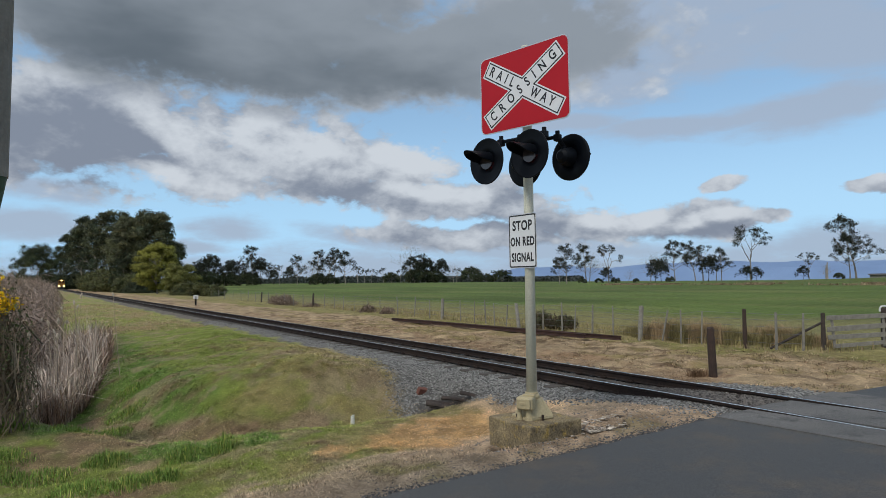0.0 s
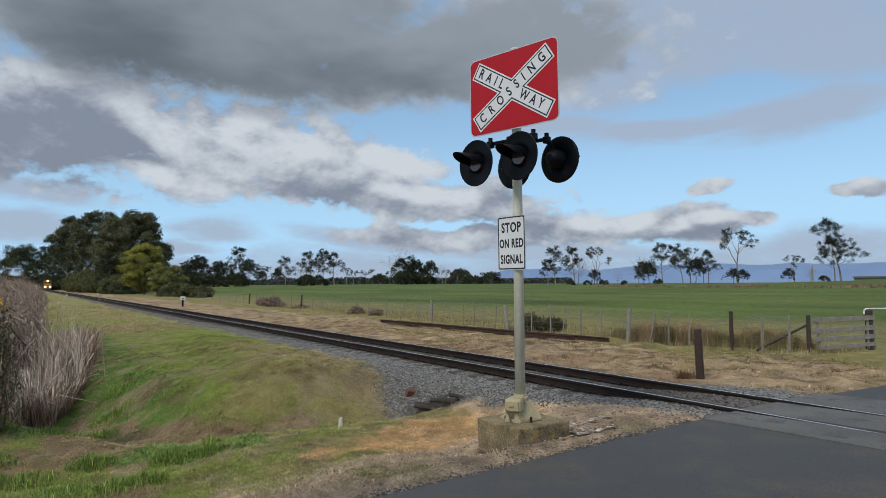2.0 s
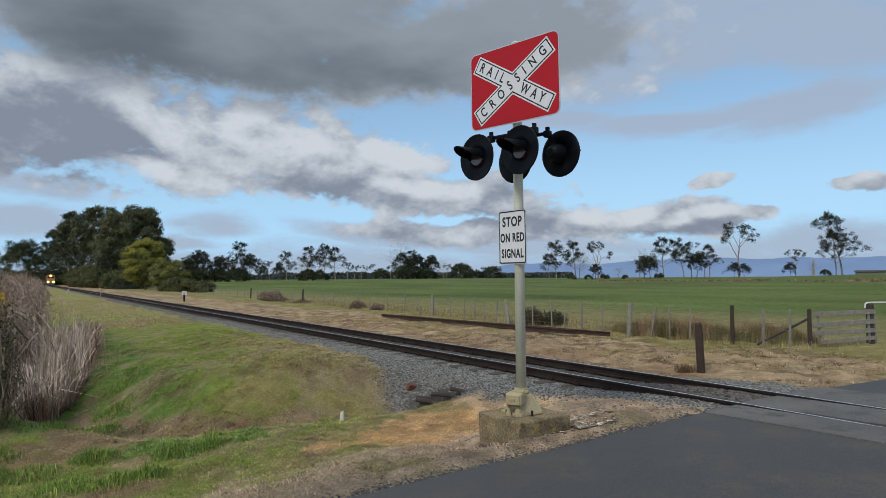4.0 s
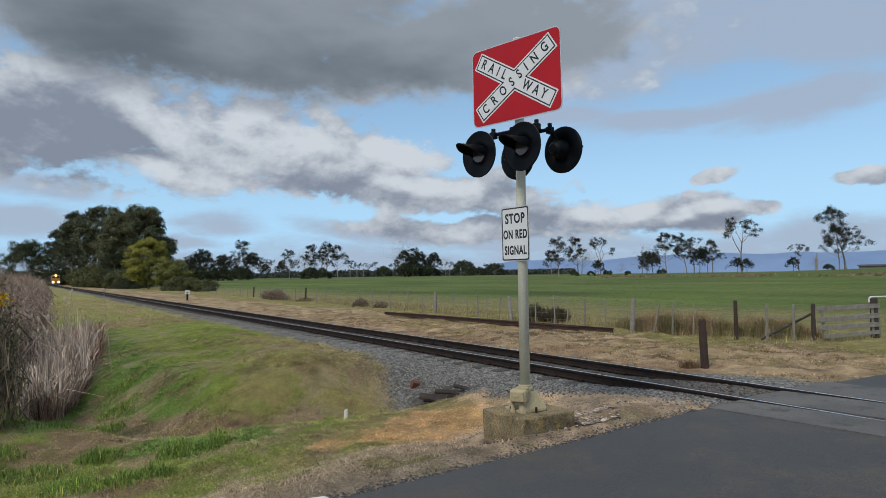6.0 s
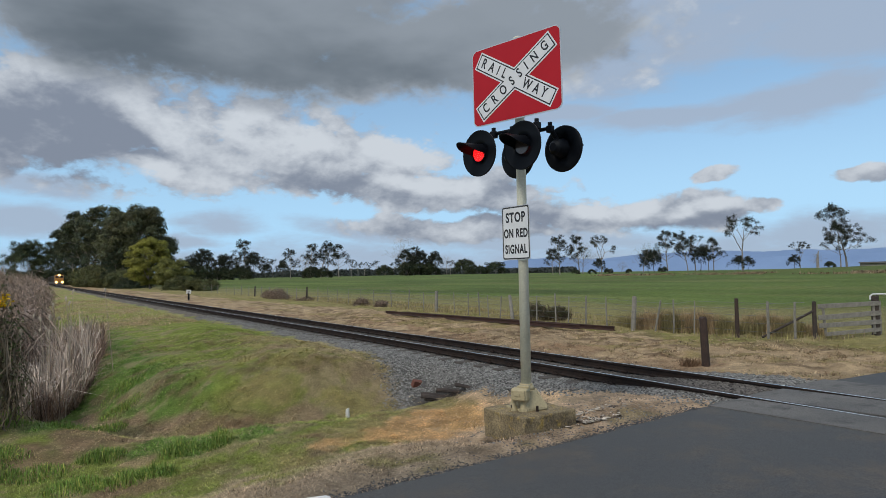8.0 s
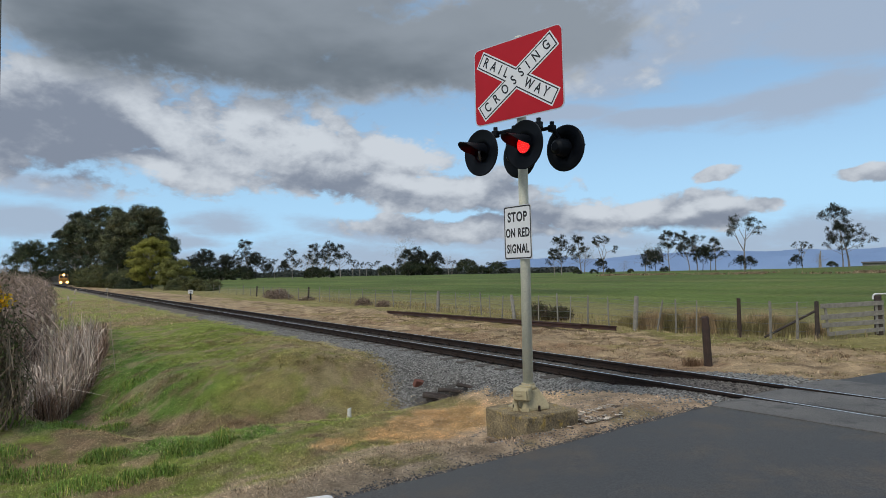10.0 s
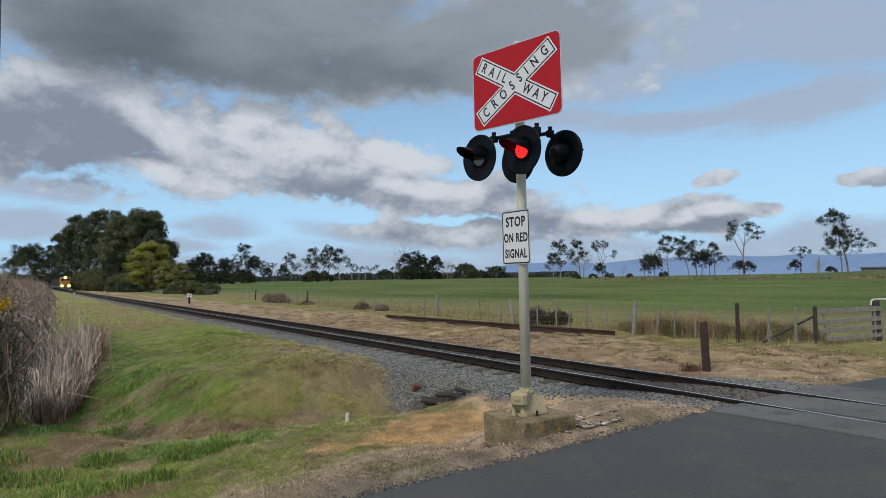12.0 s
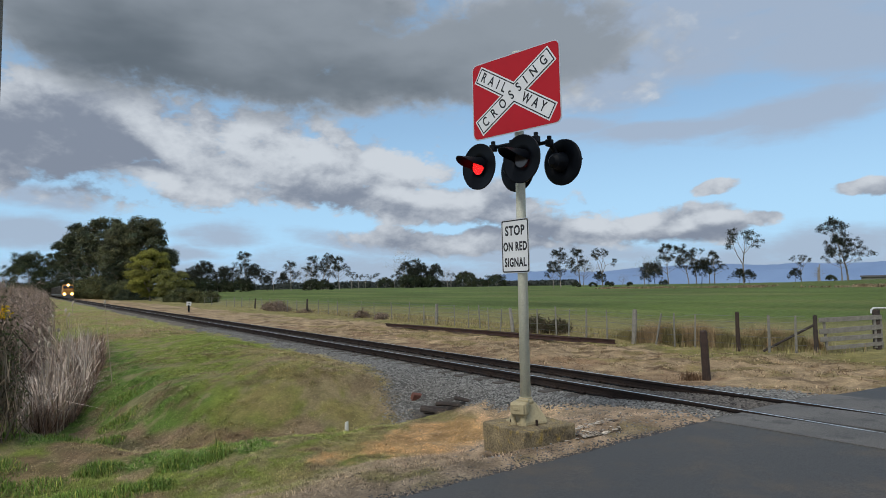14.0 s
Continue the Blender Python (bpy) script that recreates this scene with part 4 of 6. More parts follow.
def build_fence():
    fence = thing("wire_fence", rail_pose(0, 0), "old post and wire fence of weathered split posts", "fence")
    rng = random.Random(8)
    thin = [9.2, 9.8, 12.06, 12.8, 15.6, 16.6, 17.4, 18.1, 19.2, 20.1, 21.8, 22.7, 23.5, 24.6, 25.9, 29.3, 31.3, 33.7, 36.4, 38.3, 40.4, 42.6, 44.5, 46.7, 51.8, 54.5, 57.2, 60, 62.8, 68, 71, 74, 78, 82, 86, 90]
    for s in thin:
        bm = bmesh.new()
        lean = rng.uniform(-4, 4)
        post_mesh(bm, rng.uniform(0.021, 0.033), rng.uniform(0.98, 1.12), 7, 0.2, rng.random() < 0.5, int(s * 10))
        n = fence_n(s) + rng.uniform(-0.06, 0.06)
        part("post", bm, M["timber"], fence, at=pose(n, s, ground_at(n, s), rng.uniform(-3, 3), lean, rng.uniform(0, 90)))
    for s, r, h, mt, rx, ry, label in ((14.4, 0.085, 1.12, "timber", 3, 3, "thick grey split post"), (13.5, 0.035, 1.02, "timber", 14, -8, "leaning grey post"), (20.8, 0.08, 1.12, "timber", -13, 12, "pale leaning strainer post"),
                                       (27.9, 0.09, 1.10, "timber", 2, 1, "thick grey split post"), (10.66, 0.062, 1.10, "red_timber", 0, 1, "dark red-brown post"),
                                       (49.2, 0.08, 1.15, "dark_timber", -6, 9, "dark leaning post"), (65.5, 0.08, 1.1, "dark_timber", -6, 9, "dark leaning post")):
        bm = bmesh.new()
        post_mesh(bm, r, h, 10, 0.10, False, int(s * 7))
        n = fence_n(s)
        part("strainer_post", bm, M[mt], fence, label, at=pose(n, s, ground_at(n, s), rx, ry, 20))
    ss = [9.0] + thin[1:]
    for k, z in enumerate((0.20, 0.42, 0.63, 0.82, 0.98)):
        bm = bmesh.new()
        pts = [Vector((fence_n(s) + 0.03, s, ground_at(fence_n(s), s) + z + rng.uniform(-0.015, 0.015))) for s in ss]
        rings = [[bm.verts.new(p + Vector((0.005 * math.cos(q), 0, 0.005 * math.sin(q)))) for q in (0.0, 2.094, 4.189)] for p in pts]
        for a, b in zip(rings, rings[1:]):
            for i in range(3):
                bm.faces.new((a[i], a[(i + 1) % 3], b[(i + 1) % 3], b[i]))
        part("wire", bm, M["wire"], fence)


def build_gate():
    p0, p1 = rl(18.60, 9.28), rl(20.66, 8.46)
    along = (p1 - p0).normalized()
    turn = math.degrees(math.atan2(along.y, along.x))
    z = ground_at(18.7, 9.2)
    gate = thing("timber_gate", pose(p0.x, p0.y, z, 0, 0, turn), "weathered grey timber gate of four boards", "gate")
    ln = (p1 - p0).length
    for z0, tilt, dz, x0 in ((0.90, -0.6, 0.13, 0.10), (0.60, -1.8, 0.14, 0.10), (0.36, -0.9, 0.13, 0.12), (0.13, -1.9, 0.11, 0.34)):
        bm = bmesh.new()
        box(bm, ln - x0, 0.03, dz, Matrix(), 0.006)
        for v in bm.verts:
            v.co.z += 0.012 * noise.noise(v.co * 3)
        part("board", bm, M["timber"], gate, at=pose((ln + x0) / 2, -0.03, z0, 0, tilt, 0))
    for x, ry, h in ((0.36, -5, 0.92), (ln - 0.22, 0, 0.95), (ln - 0.02, 0, 0.95)):
        bm = bmesh.new()
        box(bm, 0.075, 0.03, h, pose(0, 0, h / 2), 0.005)
        part("upright", bm, M["timber"], gate, at=pose(x, 0.0, 0.03, 0, ry, 0))
    bm = bmesh.new()
    post_mesh(bm, 0.065, 1.02, 10, 0.1, False, 5)
    g = part("gate_post", bm, M["dark_timber"], None, "", False, pose(p0.x, p0.y, z))
    tagged(g, "dark timber gate post with a slanting brace", "post", "gate posts")
    bm = bmesh.new()
    a, b = Vector((0, 0, 0.78)), pose(p0.x, p0.y, z).inverted() @ rl(17.35, 10.1, ground_at(17.35, 10.1) + 0.02)
    rod(bm, a, b, 0.035, 8)
    part("brace", bm, M["dark_timber"], g, "slanting dark brace pole")
    bm = bmesh.new()
    post_mesh(bm, 0.11, 1.12, 12, 0.08, False, 6)
    q = rl(20.60, 8.56)
    g2 = part("gate_post", bm, M["dark_timber"], None, "", False, pose(q.x, q.y, z))
    tagged(g2, "thick dark timber gate post with a pale pipe", "post", "gate posts")
    bm = bmesh.new()
    pts = [Vector((-0.14, 0.02, 1.02)), Vector((-0.13, 0.02, 1.12)), Vector((-0.06, 0.02, 1.17)), Vector((0.9, -0.05, 1.16)), Vector((2.4, -0.2, 1.14))]
    for a, b in zip(pts, pts[1:]):
        rod(bm, a, b, 0.024, 10)
    part("pipe", bm, M["white"], g2, "bent pale metal pipe", at=pose(0, 0, 0, 0, 0, turn))


def build_posts():
    bm = bmesh.new()
    post_mesh(bm, 0.082, 0.97, 14, 0.06, False, 2)
    p = rl(11.41, 7.84)
    tagged(part("bollard_post", bm, M["red_timber"], None, "", False, pose(p.x, p.y, ground_at(11.41, 7.84), 0, -1.8, 0)), "stout red-brown timber post beside the line", "post")
    p = rl(12.1, 60.4)
    mk = thing("trackside_marker", pose(p.x, p.y, ground_at(12.1, 60.4)), "small white trackside marker plate on a black stake", "marker")
    bm = bmesh.new()
    box(bm, 0.14, 0.10, 0.62, pose(0, 0, 0.28), 0.01)
    part("stake", bm, M["black"], mk)
    bm = bmesh.new()
    plate(bm, round_rect(0.42, 0.36, 0.03), 0.03, pose(0, 0.02, 0.72, 90, 6, 18))
    part("plate", bm, M["white"], mk, "white plate")
    bm = bmesh.new()
    box(bm, 0.16, 0.012, 0.07, pose(0.02, -0.03, 0.72, 0, 0, 18))
    part("plate_mark", bm, M["ink"], mk)
    # short white peg in the ditch and a pale block at the road's edge
    p = rl(5.15, 11.35)
    bm = bmesh.new()
    tube(bm, 0.042, 0.036, 0.27, pose(0, 0, -0.1), 12)
    for v in bm.verts:
        if v.co.z > 0.1:
            v.co.z += v.co.x * 0.5
    tagged(part("white_peg", bm, M["white"], None, "", False, pose(p.x, p.y, ground_at(5.15, 11.35))), "short white peg standing in the ditch grass", "peg")
    bm = bmesh.new()
    box(bm, 0.34, 0.20, 0.30, Matrix(), 0.05)
    for v in bm.verts:
        v.co += Vector((noise.noise(v.co * 6), noise.noise(v.co * 6 + Vector((3, 0, 0))), noise.noise(v.co * 6 + Vector((0, 5, 0))))) * 0.025
    p = rl(1.92, 4.93)
    tagged(part("marker_stone", bm, M["white"], None, "", False, pose(p.x, p.y, -0.16, 4, 3, 30)), "white painted stone at the road edge", "stone")
    # loose rails lying in the grass
    prof = [(-0.06, 0), (0.06, 0), (0.06, 0.012), (0.011, 0.03), (0.011, 0.10), (0.034, 0.11), (0.034, 0.138), (-0.034, 0.138), (-0.034, 0.11), (-0.011, 0.10), (-0.011, 0.03), (-0.06, 0.012)]
    for n0, s0, n1, s1 in ((14.62, 27.5, 15.0, 14.9), (14.98, 20.5, 15.32, 13.7), (14.80, 26.0, 15.08, 17.5)):
        bm = bmesh.new()
        k = len(prof)
        a, b = Vector((n0, s0, 0)), Vector((n1, s1, 0))
        d = (b - a).normalized()
        w = Vector((-d.y, d.x, 0))
        rings = []
        for i in range(8):
            c = a.lerp(b, i / 7)
            rings.append([bm.verts.new(rl(*(c + w * x).xy, -0.20 + z)) for x, z in prof])
        for p_, q_ in zip(rings, rings[1:]):
            for i in range(k):
                bm.faces.new((p_[i], p_[(i + 1) % k], q_[(i + 1) % k], q_[i]))
        bm.faces.new(rings[0])
        bm.faces.new(rings[-1][::-1])
        bmesh.ops.recalc_face_normals(bm, faces=bm.faces[:])
        tagged(part("loose_rail", bm, M["red_rust"]), "rusted length of loose rail lying in dry grass", "rail", "loose rails")
    # timbers and a broken brick at the culvert mouth
    for n, s, z, ln, r, a in ((6.70, 10.28, 0.0, 0.95, 0.050, -18), (6.55, 10.20, 0.0, 0.85, 0.046, -30), (6.86, 10.10, 0.03, 0.80, 0.042, -12), (6.62, 10.32, 0.08, 0.70, 0.042, -22), (6.95, 9.85, 0.02, 0.55, 0.040, -34), (6.80, 10.75, 0.0, 0.5, 0.03, 22)):
        p = rl(n, s)
        bm = bmesh.new()
        for k in range(6):
            tube(bm, r * (1 - 0.04 * k), r * (0.96 - 0.04 * k), ln / 6, pose(-ln / 2 + ln * k / 6, 0, 0, 0, 90, 0), 9)
        for v in bm.verts:
            v.co += Vector((0, noise.noise(v.co * 3), noise.noise(v.co * 3 + Vector((4, 0, 0))))) * 0.028 + v.normal * 0.012 * noise.noise(v.co * 24)
        tagged(part("log", bm, M["dark_timber"], None, "", False, pose(p.x, p.y, ground_at(n, s) + r * 0.1 + z * 0.6, 0, 3, a)), "dark rotten log lying at the culvert mouth", "log", "logs in the ditch")
    p = rl(6.9, 11.65)
    bm = bmesh.new()
    box(bm, 0.22, 0.12, 0.15, Matrix(), 0.015)
    tagged(part("broken_pipe_piece", bm, material("terracotta", (0.13, 0.050, 0.035), (0.21, 0.085, 0.06), 8, 0.9), None, "", False, pose(p.x, p.y, ground_at(6.9, 11.65) + 0.04, 20, 12, 30)), "broken terracotta pipe piece beside the ballast", "pipe piece")


def build_utility_pole():
    """A timber pole standing near the camera, with a green sleeve that narrows below."""
    p = Vector((-3.452, 4.62, 0))
    bm = bmesh.new()
    tube(bm, 0.07, 0.07, 2.47, pose(0, 0, -0.3), 20)
    up = thing("utility_pole", pose(p.x, p.y, -0.25, 0, 0.6, 0), "grey timber pole with a green sleeve beside the road", "pole")
    part("stake", bm, M["dark_timber"], up)
    bm = bmesh.new()
    tube(bm, 0.075, 0.145, 0.42, pose(0, 0, 2.45), 24)
    part("sleeve", bm, plain("green_sleeve", (0.035, 0.07, 0.035), 0.6), up, "green tapered sleeve")
    bm = bmesh.new()
    tube(bm, 0.150, 0.165, 3.2, pose(0, 0, 2.86), 24)
    part("shaft", bm, material("old_pole_timber", (0.15, 0.145, 0.125), (0.24, 0.23, 0.20), 3, 0.9, 0, 0.5, 30), up, "grey timber shaft")


def build_shed():
    """A long low farm shed on the skyline, and a bleached trunk before it."""
    a, d = radians(34.9), 190
    z = 0.62
    sh = thing("farm_shed", pose(d * math.sin(a), d * math.cos(a), z, 0, 0, -34), "long low dark farm shed on the skyline", "shed")
    bm = bmesh.new()
    box(bm, 9.0, 4.0, 1.9, pose(0, 0, -0.45), 0.02)
    part("wall", bm, M["timber"], sh)
    bm = bmesh.new()
    plate(bm, [(-2.4, 0.46), (2.4, 0.46), (0, 0.82)], 9.6, pose(-4.8, 0, 0, 90, 0, 90))
    part("roof", bm, M["sleeper"], sh, "dark low-pitched roof")
    a, d = radians(30.8), 140
    bm = bmesh.new()
    tube(bm, 0.26, 0.20, 2.6, pose(0, 0, -0.6), 9)
    tube(bm, 0.15, 0.09, 1.2, pose(0.06, 0, 1.9, 4, 3, 0), 7)
    tube(bm, 0.10, 0.07, 0.6, pose(-0.10, 0, 1.9, 4, -6, 0), 7)
    for v in bm.verts:
        v.co += Vector((noise.noise(v.co), noise.noise(v.co + Vector((5, 0, 0))), 0)) * 0.15
    tagged(part("broken_snag", bm, M["bark"], None, "", False, pose(d * math.sin(a), d * math.cos(a), 0.75)), "bleached broken tree trunk standing in the field", "dead tree")


build_shed()
build_fence()
build_gate()
build_posts()
build_utility_pole()


# ---------------------------------------------------------------- trees and the far hills
def tree_parts(h, seed, trunk=0.022, fork=0.35, spread_=0.55, levels=4, clump=0.085, leaves=60, leaf=0.016, colour=(0.05, 0.07, 0.025), lift=0.35, kids=3, bare=0.0, leader=0):
    """Arrays for a tree of height h: limbs as tapered tubes, leaves as small folded blades in loose clumps."""
    rng = np.random.default_rng(seed)
    tv, tf, ends = [], [], []

    def limb(p, d, ln, r, lev):
        side = 7 if lev == 0 else 4
        segs = 4 if lev < 2 else 2
        q, ring_prev = p.copy(), None
        for k in range(segs + 1):
            f = k / segs
            rr = r * (1 - 0.45 * f)
            a = np.cross(d, (0.3, 0.9, 0.2))
            a /= np.linalg.norm(a) + 1e-9
            b = np.cross(d, a)
            ang = np.arange(side) * 2 * np.pi / side
            base = len(tv)
            for t in ang:
                tv.append(q + rr * (np.cos(t) * a + np.sin(t) * b))
            if k:
                for i in range(side):
                    j = (i + 1) % side
                    tf.append((base - side + i, base - side + j, base + j, base + i))
            if k < segs:
                d = d + rng.normal(0, 0.05 if lev == 0 else 0.13, 3)
                d /= np.linalg.norm(d)
                q = q + d * ln / segs
            if lev >= levels - 1 and k >= 1:
                ends.append(q.copy())
        if lev < levels:
            n = kids if lev else kids + 1
            spin = rng.random() * 6.28
            for i in range(n):
                t = spin + i * 6.28 / n + rng.normal(0, 0.4)
                tilt = spread_ * rng.uniform(0.6, 1.35)
                a = np.cross(d, (0.3, 0.9, 0.2))
                a /= np.linalg.norm(a) + 1e-9
                b = np.cross(d, a)
                nd = d * np.cos(tilt) + (np.cos(t) * a + np.sin(t) * b) * np.sin(tilt) + np.array((0, 0, lift * 0.3))
                nd /= np.linalg.norm(nd)
                limb(q, nd, ln * rng.uniform(0.62, 0.88) if lev else h * (1 - fork) * rng.uniform(0.30, 0.42), r * 0.58, lev + 1)
        else:
            ends.append(q.copy())

    if leader:
        # a leading stem with side limbs up its length, the longest in the middle
        d, q, r = np.array((rng.normal(0, 0.06), rng.normal(0, 0.06), 1.0)), np.array((0.0, 0.0, -0.3)), h * trunk
        steps = 9
        spin = rng.random() * 6.28
        for i in range(steps):
            ln = h * 0.92 / steps
            limb_stem = (q.copy(), d / np.linalg.norm(d))
            a = np.arange(6) * np.pi / 3
            base = len(tv)
            for rr, c in ((r, q), (r * 0.88, q + limb_stem[1] * ln)):
                for t in a:
                    tv.append(c + rr * np.array((np.cos(t), np.sin(t), 0)))
            for k_ in range(6):
                j = (k_ + 1) % 6
                tf.append((base + k_, base + j, base + 6 + j, base + 6 + k_))
            q = q + limb_stem[1] * ln
            r *= 0.86
            d = d + rng.normal(0, 0.055, 3) * np.array((1, 1, 0.2))
            f = (i + 1) / steps
            if f > fork:
                for _ in range(leader):
                    spin += 2.4 + rng.normal(0, 0.5)
                    up = 0.35 + 0.75 * f
                    nd = np.array((np.cos(spin), np.sin(spin), up * rng.uniform(0.6, 1.2)))
                    nd /= np.linalg.norm(nd)
                    limb(q, nd, h * spread_ * rng.uniform(0.22, 0.46) * (1.25 - f * 0.75), r * 0.55, levels - 2)
        ends.append(q.copy())
    else:
      limb(np.zeros(3) - np.array((0, 0, 0.3)), np.array((rng.normal(0, 0.05), rng.normal(0, 0.05), 1.0)), h * fork, h * trunk, 0)
    tv_, tf_ = np.array(tv), np.array(tf)
    top = max(e[2] for e in ends) + clump * h * 0.5
    k = h / top
    tv_ = tv_ * k
    lv = lf = lc = None
    if bare < 1:
        e = np.array(ends) * k
        e = e[rng.random(len(e)) >= bare]
        leaves = max(8, int(leaves * 0.6))
        cnt = len(e) * leaves
        c = np.repeat(e, leaves, 0) + rng.normal(0, 1, (cnt, 3)) * np.array((1, 1, 0.75)) * clump * h * 0.5
        off = c - np.repeat(e, leaves, 0)
        off = off / (np.linalg.norm(off, axis=1)[:, None] + 1e-9) + rng.normal(0, 0.45, (cnt, 3))
        u = np.cross(off, rng.normal(0, 1, (cnt, 3)))
        u /= np.linalg.norm(u, axis=1)[:, None] + 1e-9
        w = np.cross(off, u)
        w /= np.linalg.norm(w, axis=1)[:, None] + 1e-9
        sz = leaf * h * 1.5 * rng.uniform(0.6, 1.4, cnt)[:, None]
        lv = np.stack([c - u * sz, c + w * sz * 0.5, c + u * sz], 1).reshape(-1, 3)
        lf = np.arange(cnt * 3).reshape(-1, 3)
        tone = np.repeat(rng.uniform(0.35, 1.75, len(e)), leaves) * rng.uniform(0.8, 1.2, cnt)
        warm = np.repeat(rng.normal(0, 0.10, len(e)), leaves)
        col = np.array(colour)[None] * tone[:, None] * np.stack([1 + warm, np.ones(cnt), 1 - warm], 1)
        lc = np.repeat(np.clip(col, 0.004, 1), 3, 0)
    return tv_, tf_, lv, lf, lc


def plant(name, label, m, bark="bark", category="tree", group="", **kw):
    ob = thing(name, m, label, category, group)
    tv, tf, lv, lf, lc = tree_parts(**kw)
    from_arrays("trunk", tv, tf, M[bark], ob, None, True)
    if lv is not None:
        from_arrays("crown", lv, lf, M["leaf"], ob, lc)
    return ob


def dome_tree(name, label, m, group, h, r, seed, colour, clumps, rc, leaves, leaf, skirt):
    """A tree with a domed crown: many rounded clumps of leaves, each leaf turned outwards, over forked limbs."""
    rng = np.random.default_rng(seed)
    ob = thing(name, m, label, "tree", group)
    tv, tf, _, _, _ = tree_parts(h * 0.86, seed, trunk=0.020, fork=0.22, spread_=0.42, levels=3, kids=3, bare=1.0, lift=0.5)
    from_arrays("trunk", tv, tf, M["bark"], ob, None, True)
    d = rng.normal(0, 1, (clumps, 3))
    d /= np.linalg.norm(d, axis=1)[:, None]
    d[:, 2] = np.abs(d[:, 2]) * np.where(rng.random(clumps) < 0.36, -0.6, 1.0)
    mid = h * (skirt + (1 - skirt) * 0.35)
    bulge = rng.uniform(0.72, 1.04, clumps)[:, None]
    c = d * bulge * np.array((r - rc * 0.7, r - rc * 0.7, h - mid - rc * 0.6)) + np.array((0, 0, mid))
    size = rc * rng.uniform(0.65, 1.3, clumps)
    k = clumps * leaves
    o = rng.normal(0, 1, (k, 3))
    o /= np.linalg.norm(o, axis=1)[:, None]
    o[:, 2] = np.where(o[:, 2] < -0.35, -o[:, 2], o[:, 2])
    pos = np.repeat(c, leaves, 0) + o * np.array((1, 1, 0.78)) * (np.repeat(size, leaves) * rng.uniform(0.55, 1.12, k))[:, None]
    face = o + rng.normal(0, 0.40, (k, 3))
    u = np.cross(face, rng.normal(0, 1, (k, 3)))
    u /= np.linalg.norm(u, axis=1)[:, None] + 1e-9
    w = np.cross(face, u)
    w /= np.linalg.norm(w, axis=1)[:, None] + 1e-9
    sz = leaf * rng.uniform(0.6, 1.4, k)[:, None]
    v = np.stack([pos - u * sz, pos + w * sz * 0.7, pos + u * sz], 1).reshape(-1, 3)
    tone = np.repeat(rng.uniform(0.6, 1.4, clumps), leaves) * rng.uniform(0.75, 1.25, k)
    from_arrays("crown", v, np.arange(k * 3).reshape(-1, 3), M["leaf"], ob, np.repeat(np.array(colour)[None] * tone[:, None], 3, 0))
    return ob


def seen_at(az, dist, z=-0.5, turn=0.0, size=1.0):
    a = radians(az)
    return pose(dist * math.sin(a), dist * math.cos(a), z, 0, 0, turn) @ Matrix.Scale(size, 4)


def far_ground(az, dist):
    x, y = dist * math.sin(radians(az)), dist * math.cos(radians(az))
    return ground_at(NX * x + NY * y, -NY * x + NX * y)


